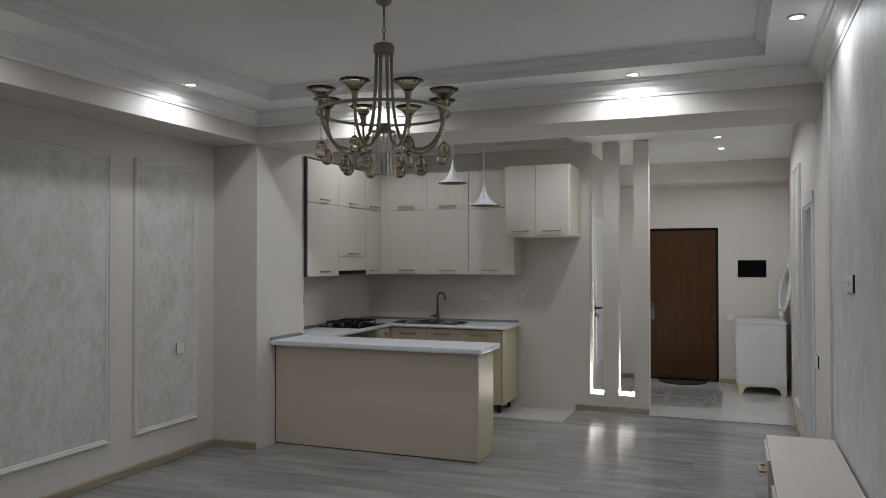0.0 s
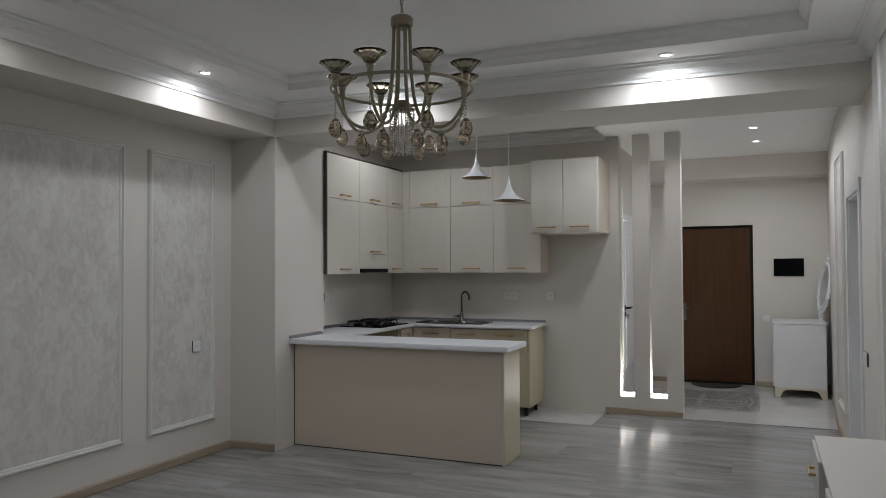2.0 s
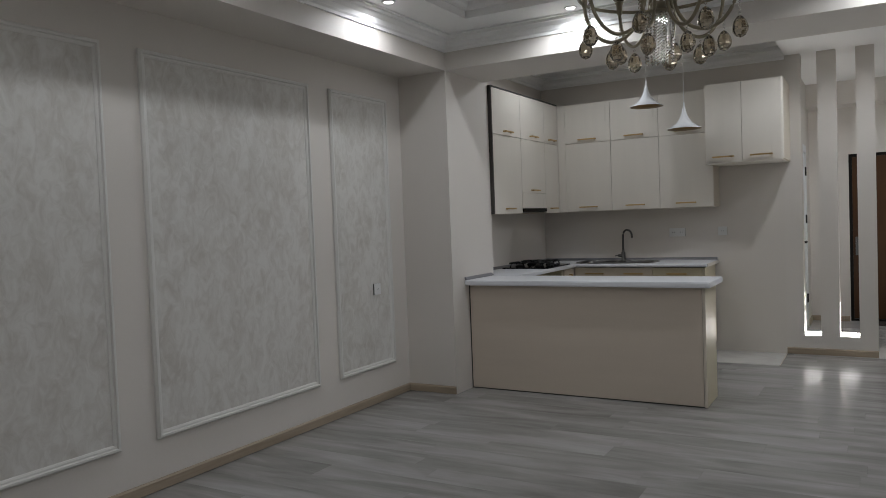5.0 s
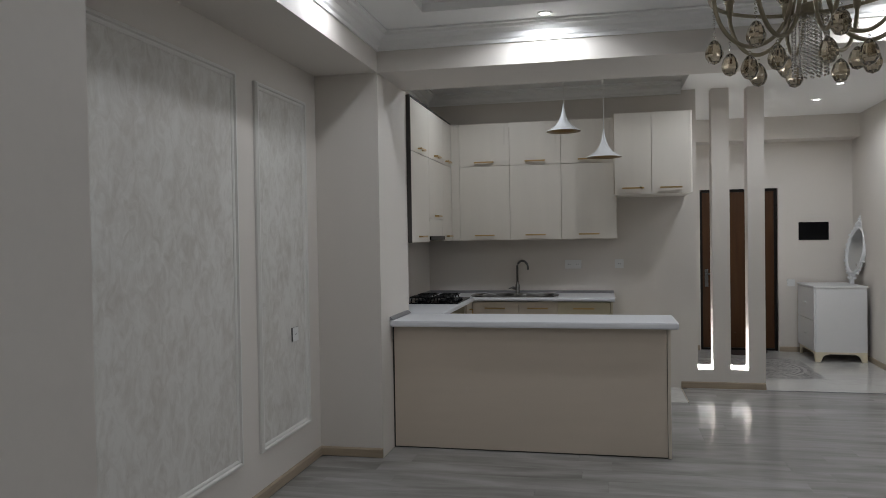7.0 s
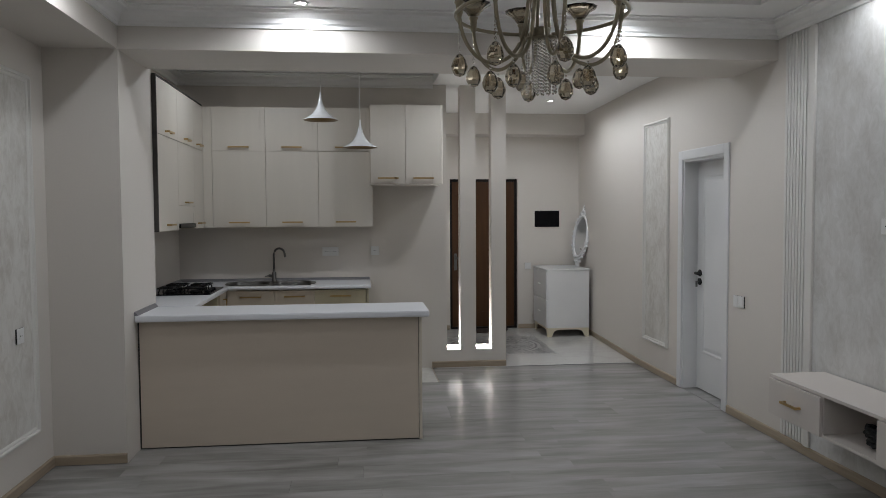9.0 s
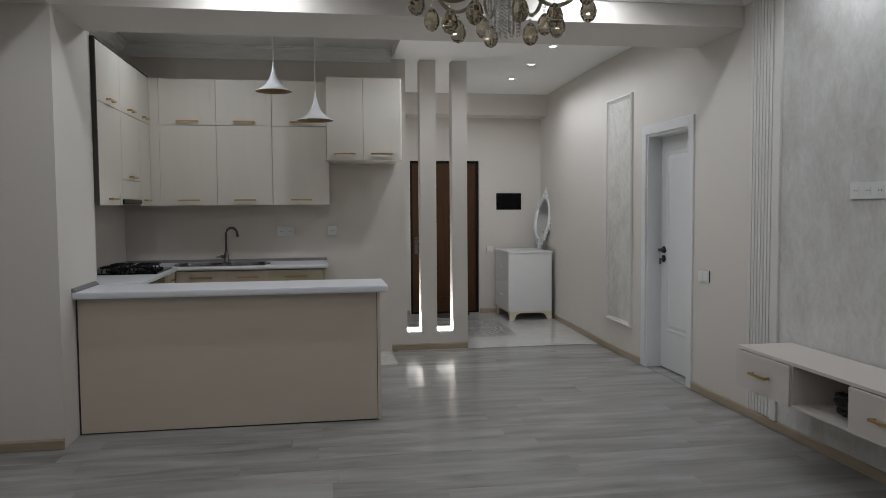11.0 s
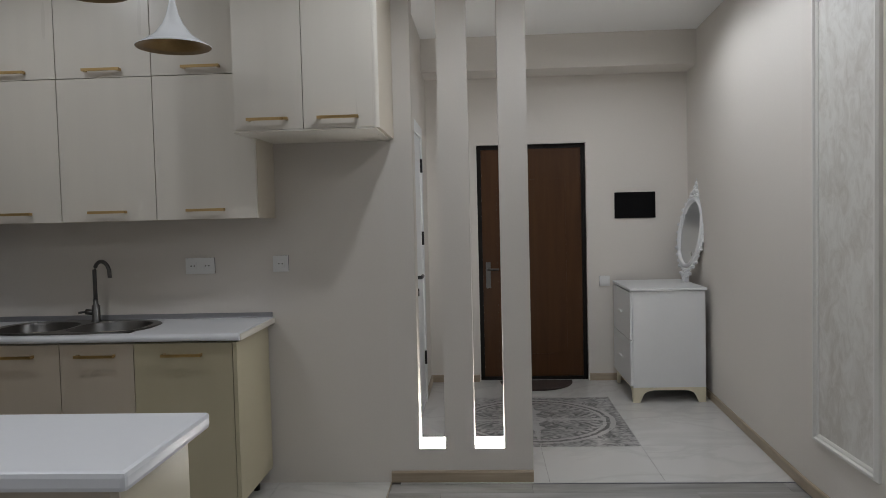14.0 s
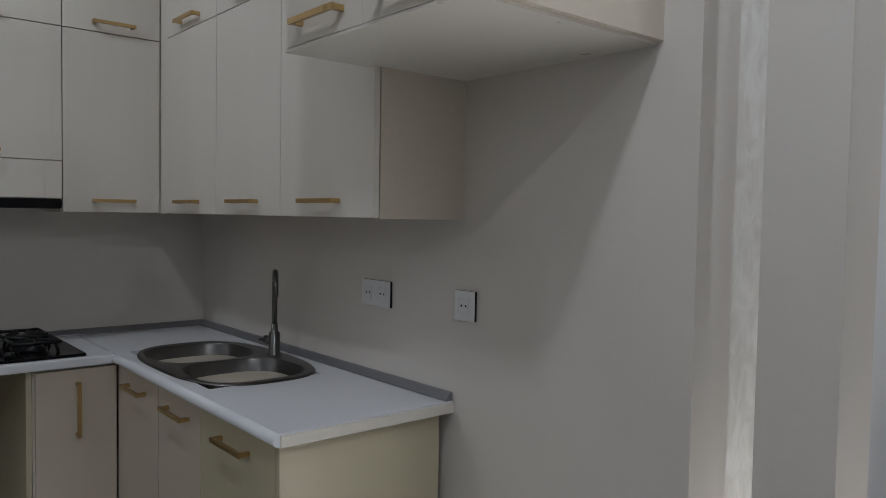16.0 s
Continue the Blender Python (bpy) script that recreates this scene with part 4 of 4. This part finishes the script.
bm = bmesh.new()
tube(bm, [(CX + 0.322 * math.cos(k * 2 * math.pi / 64), CY + 0.322 * math.sin(k * 2 * math.pi / 64), 2.296) for k in range(64)], 0.0075, 8, True)
part("hoop", bm, M_CHAND, ch, "champagne metal hoop")
part("core", lathe(bmesh.new(), [(0.0, 0.012), (0.032, 0.01), (0.036, 0.0), (0.036, -0.02), (0.06, -0.026), (0.06, -0.032), (0.0, -0.034)], (CX, CY, 2.235), 24), M_CHAND, ch)
bm = bmesh.new()
for rr, nn, zb in ((0.056, 16, 2.005), (0.034, 10, 2.005)):
    for k in range(nn):
        a = k * 2 * math.pi / nn
        z_ = 2.198
        while z_ > zb:
            lathe(bm, [(0.0, 0.0), (0.0052, -0.0055), (0.0, -0.011)], (CX + rr * math.cos(a), CY + rr * math.sin(a), z_), 5, False)
            z_ -= 0.0125
tagged(part("bead_curtain", bm, M_CRYSTAL, ch, "curtain of small crystal beads"), kind="stuff")


# ---- hall furniture ----
cst = thing("chest_of_drawers", "white lacquered two-drawer chest with cream scalloped feet against the east wall", "chest of drawers", (0.97, 9.85, 0))
KX0, KX1, KY0, KY1 = 0.722, 1.248, 9.50, 10.20
part("body", boxes((KX0, KX1, KY0, KY1, 0.115, 0.826, 0.003)), M_WHITE, cst)
part("top", boxes((KX0 - 0.020, KX1 + 0.012, KY0 - 0.010, KY1 + 0.015, 0.828, 0.848, 0.005)), M_WHITE, cst, "white overhanging top")
for z0, z1 in ((0.125, 0.462), (0.468, 0.820)):
    d = part("drawer", boxes((KX0 - 0.018, KX0 - 0.001, KY0 + 0.006, KY1 - 0.006, z0, z1, 0.003)), M_WHITE, cst)
    part("drawer_knob", boxes((KX0 - 0.034, KX0 - 0.019, KY0 + 0.30, KY0 + 0.40, (z0 + z1) / 2 - 0.006, (z0 + z1) / 2 + 0.006, 0.002)), M_WHITE, d)


def apron(bm, p0, p1, thick):
    """Scalloped apron with feet between two floor points."""
    p0, p1 = Vector(p0), Vector(p1)
    d = (p1 - p0)
    L = d.length
    d.normalize()
    nrm = Vector((-d.y, d.x, 0)) * thick
    xs_ = [0, 0.05, 0.062, 0.072, 0.085, 0.105, 0.12, 0.15]
    zs_ = [0.004, 0.004, 0.03, 0.055, 0.075, 0.085, 0.09, 0.095]
    low = [(x_, z_) for x_, z_ in zip(xs_, zs_)] + [(L - x_, z_) for x_, z_ in zip(xs_[::-1], zs_[::-1])]
    for (xa, za), (xb, zb) in zip(low, low[1:]):
        q = [p0 + d * xa + Vector((0, 0, za)), p0 + d * xb + Vector((0, 0, zb)), p0 + d * xb + Vector((0, 0, 0.114)), p0 + d * xa + Vector((0, 0, 0.114))]
        f_, b_ = [bm.verts.new(v) for v in q], [bm.verts.new(v + nrm) for v in q]
        bm.faces.new(f_)
        bm.faces.new(b_[::-1])
        bm.faces.new((f_[0], b_[0], b_[1], f_[1]))


for p0, p1 in (((KX0, KY0 + 0.002, 0), (KX1, KY0 + 0.002, 0)), ((KX0 + 0.022, KY0, 0), (KX0 + 0.022, KY1, 0)), ((KX1, KY0, 0), (KX1, KY1, 0))):
    bm = bmesh.new()
    apron(bm, p0, p1, 0.02)
    part("scalloped_base", bm, M_CREAM, cst, "cream scalloped base")

# oval mirror leaning in the corner
mir = thing("oval_mirror", "white ornate oval mirror standing on the chest against the wall", "mirror", (1.27, 9.94, 0.848))
yaw = radians(-75)
lean = radians(9)
n_ = Vector((math.sin(yaw), -math.cos(yaw), 0))
u_ = Vector((-n_.y, n_.x, 0))
n_ = Vector((n_.x * math.cos(lean), n_.y * math.cos(lean), math.sin(lean)))
v_ = n_.cross(u_)
if v_.z < 0:
    v_ = -v_
mc = Vector((1.275, 9.94, 0.848 + 0.385))


def mp3(a, b, h=0.0):
    return mc + u_ * a + v_ * b + n_ * h


bm = bmesh.new()
N = 48
tube(bm, [mp3(0.155 * math.cos(k * 2 * math.pi / N), 0.262 * math.sin(k * 2 * math.pi / N), 0.012) for k in range(N)], 0.019, 8, True)
tube(bm, [mp3(0.180 * math.cos(k * 2 * math.pi / N), 0.288 * math.sin(k * 2 * math.pi / N), 0.006) for k in range(N)], 0.011, 8, True)
fr = part("mirror_frame", bm, M_WHITE, mir)
bm = bmesh.new()
for k in range(30):
    a = k * 2 * math.pi / 30
    rr = 0.016 + 0.004 * math.sin(k * 2.3)
    o = mp3(0.192 * math.cos(a), 0.303 * math.sin(a), 0.008)
    bmesh.ops.create_icosphere(bm, subdivisions=1, radius=rr, matrix=Matrix.Translation(o))
for b0, sg in ((0.33, 1), (-0.33, -1)):
    for j, (a, b, rr) in enumerate(((0, 0.0, 0.03), (0.035, -0.005, 0.02), (-0.035, -0.005, 0.02), (0.02, 0.03, 0.02), (-0.02, 0.03, 0.02), (0, 0.06, 0.022), (0.0, 0.095 if sg > 0 else 0.03, 0.014), (0.06, -0.02, 0.018), (-0.06, -0.02, 0.018))):
        if sg < 0:
            b *= 0.5
        bmesh.ops.create_icosphere(bm, subdivisions=1, radius=rr, matrix=Matrix.Translation(mp3(a, b0 + sg * b, 0.008)))
box_at = mp3(0, -0.365, 0.0)
box(bm, box_at.x - 0.02, box_at.x + 0.02, box_at.y - 0.028, box_at.y + 0.028, 0.8485, 0.90, 0.004)
tagged(part("carved_ornament", bm, M_WHITE, mir, "white carved scrolls"), kind="stuff")
bm = bmesh.new()
bm.faces.new([bm.verts.new(mp3(0.15 * math.cos(k * 2 * math.pi / N), 0.257 * math.sin(k * 2 * math.pi / N), 0.008)) for k in range(N)])
part("mirror_glass", bm, M_MIRROR, mir, "silvered glass")

# door mat
bm = bmesh.new()
loop = [(0.06 + 0.30 * math.cos(a), 10.24 - 0.34 * math.sin(a)) for a in [math.pi * k / 20 for k in range(21)]]
top_, bot = [bm.verts.new((x, y, 0.016)) for x, y in loop], [bm.verts.new((x, y, 0.005)) for x, y in loop]
bm.faces.new(top_)
bm.faces.new(bot[::-1])
for k in range(len(loop)):
    j = (k + 1) % len(loop)
    bm.faces.new((top_[k], top_[j], bot[j], bot[k]))
mt_ = part("door_mat", bm, M_MAT)
tagged(mt_, label="half-round dark brown door mat at the entrance door", category="doormat")

# console
con = thing("wall_console", "cream wall-hung media console with drawers and an open shelf", "media console", (1.03, 3.7, 0.34))
QY0, QY1, QZ0, QZ1, QX = 2.76, 4.70, 0.345, 0.582, 0.863
part("top_board", boxes((QX - 0.004, XE - 0.022, QY0, QY1 + 0.004, QZ1 - 0.018, QZ1, 0.002)), M_CONS, con)
part("bottom_board", boxes((QX, XE - 0.022, QY0, QY1, QZ0, QZ0 + 0.016)), M_CONS, con)
for yy in (QY0, 3.262, 3.746, 4.188, QY1 - 0.016):
    part("upright_board", boxes((QX + 0.002, XE - 0.022, yy, yy + 0.016, QZ0 + 0.0165, QZ1 - 0.0185)), M_CONS, con)
part("back_board", boxes((XE - 0.032, XE - 0.0221, QY0 + 0.02, QY1 - 0.02, QZ0 + 0.017, QZ1 - 0.019)), M_CONS, con)
for a, b in ((4.196, 4.694), (3.27, 3.754), (2.766, 3.266)):
    d = part("drawer", boxes((QX - 0.016, QX + 0.001, a, b, QZ0 + 0.004, QZ1 - 0.022, 0.0015)), M_CONS, con)
    pull(d, QX - 0.016, (a + b) / 2, 0.455, 0.16, (-1, 0, 0), (0, 1, 0))
bm = bmesh.new()
rnd = random.Random(4)
for k in range(11):
    pts = []
    r0 = 0.03 + rnd.random() * 0.03
    for j in range(14):
        a = j * 2 * math.pi / 14
        pts.append((0.985 + r0 * 0.9 * math.cos(a) + rnd.uniform(-.01, .01), 3.905 + r0 * math.sin(a) * 1.8 + rnd.uniform(-.01, .01), QZ0 + 0.026 + k * 0.008 + rnd.uniform(0, 0.02)))
    tube(bm, pts, 0.009, 6, True)
g = thing("cable_bundle", "tangled bundle of black cable on the open console shelf", "cable", (1.0, 3.9, QZ0 + 0.018))
part("cable", bm, M_DARKCLOTH, g)

# ---- floors, pieces last ----
fl = structure("floor", boxes((XW - T, XE + T, SOUTH - T, 7.868, -0.1, -0.006), (-4, -0.4, 7.868, 8.0, -0.1, -0.006)), M_SUB, "grey washed oak laminate floor")
PW, PL = 0.192, 1.285
rnd = random.Random(11)


def board(x0, x1, y0, y1):
    bm = bmesh.new()
    g_ = 0.0004
    box(bm, x0 + g_, x1 - g_, y0 + g_, y1 - g_, -0.0058, 0.0)
    o = new("plank", mesh_of("plank", bm, M_FLOOR))
    o.parent = fl


row, y = 0, -0.9
while y < 7.868:
    x = XW - rnd.random() * PL
    ye = min(y + PW, 7.868)
    xr = XE
    while x < xr:
        a, b = max(x, XW), min(x + PL, xr)
        cut = y + PW > 7.262 and a < -0.872
        if b - a > 0.03:
            if cut:
                if b > -0.872:
                    board(-0.872, b, y, ye)
                if y < 7.262:
                    board(a, min(b, -0.872), y, 7.262)
            else:
                board(a, b, y, ye)
        x += PL
    y += PW
    row += 1
part("threshold", boxes((XE + 0.0005, XE + 0.16, DY0 + 0.02, DY1 - 0.02, -0.005, 0.003)), M_FLOOR, fl)
kt = structure("floor_kitchen_tiles", boxes((KX, -0.874, 7.264, KY, -0.005, -0.002)), M_GROUT, "white marble-look kitchen tiles")
for i, (a, b) in enumerate(((KX, -2.674), (-2.674, -2.074), (-2.074, -1.474), (-1.474, -0.874))):
    part("tile", boxes((a + 0.001, b - 0.001, 7.266, 7.864, -0.002, 0.002)), M_TILE, kt)
    part("tile", boxes((a + 0.001, b - 0.001, 7.866, KY, -0.002, 0.002)), M_TILE, kt)
structure("floor_tile_edge", boxes((-0.8735, -0.868, 7.262, KY - 0.016, 0.0005, 0.005)), M_BASE)
ht = structure("floor_hall_tiles", boxes((HX, XH, 7.87, HY + 0.15, -0.1, -0.002)), M_GROUT, "polished white marble-look hall tiles")
structure("floor_threshold", boxes((-0.118, XE, 7.862, 7.872, 0.0, 0.004)), M_ALU)
ty = [7.874, 8.48, 9.08, 9.68, HY + 0.06]
tx = [HX, -0.635, -0.035, 0.565, XH]
for i in range(4):
    for j in range(4):
        mt = M_MEDAL if i in (1, 2) and j in (1, 2) else M_TILE
        part("tile", boxes((tx[i] + 0.0004, tx[i + 1] - 0.0004, ty[j] + 0.0004, ty[j + 1] - 0.0004, -0.002, 0.003)), mt, ht, "grey ornamental medallion tile" if mt is M_MEDAL else "")
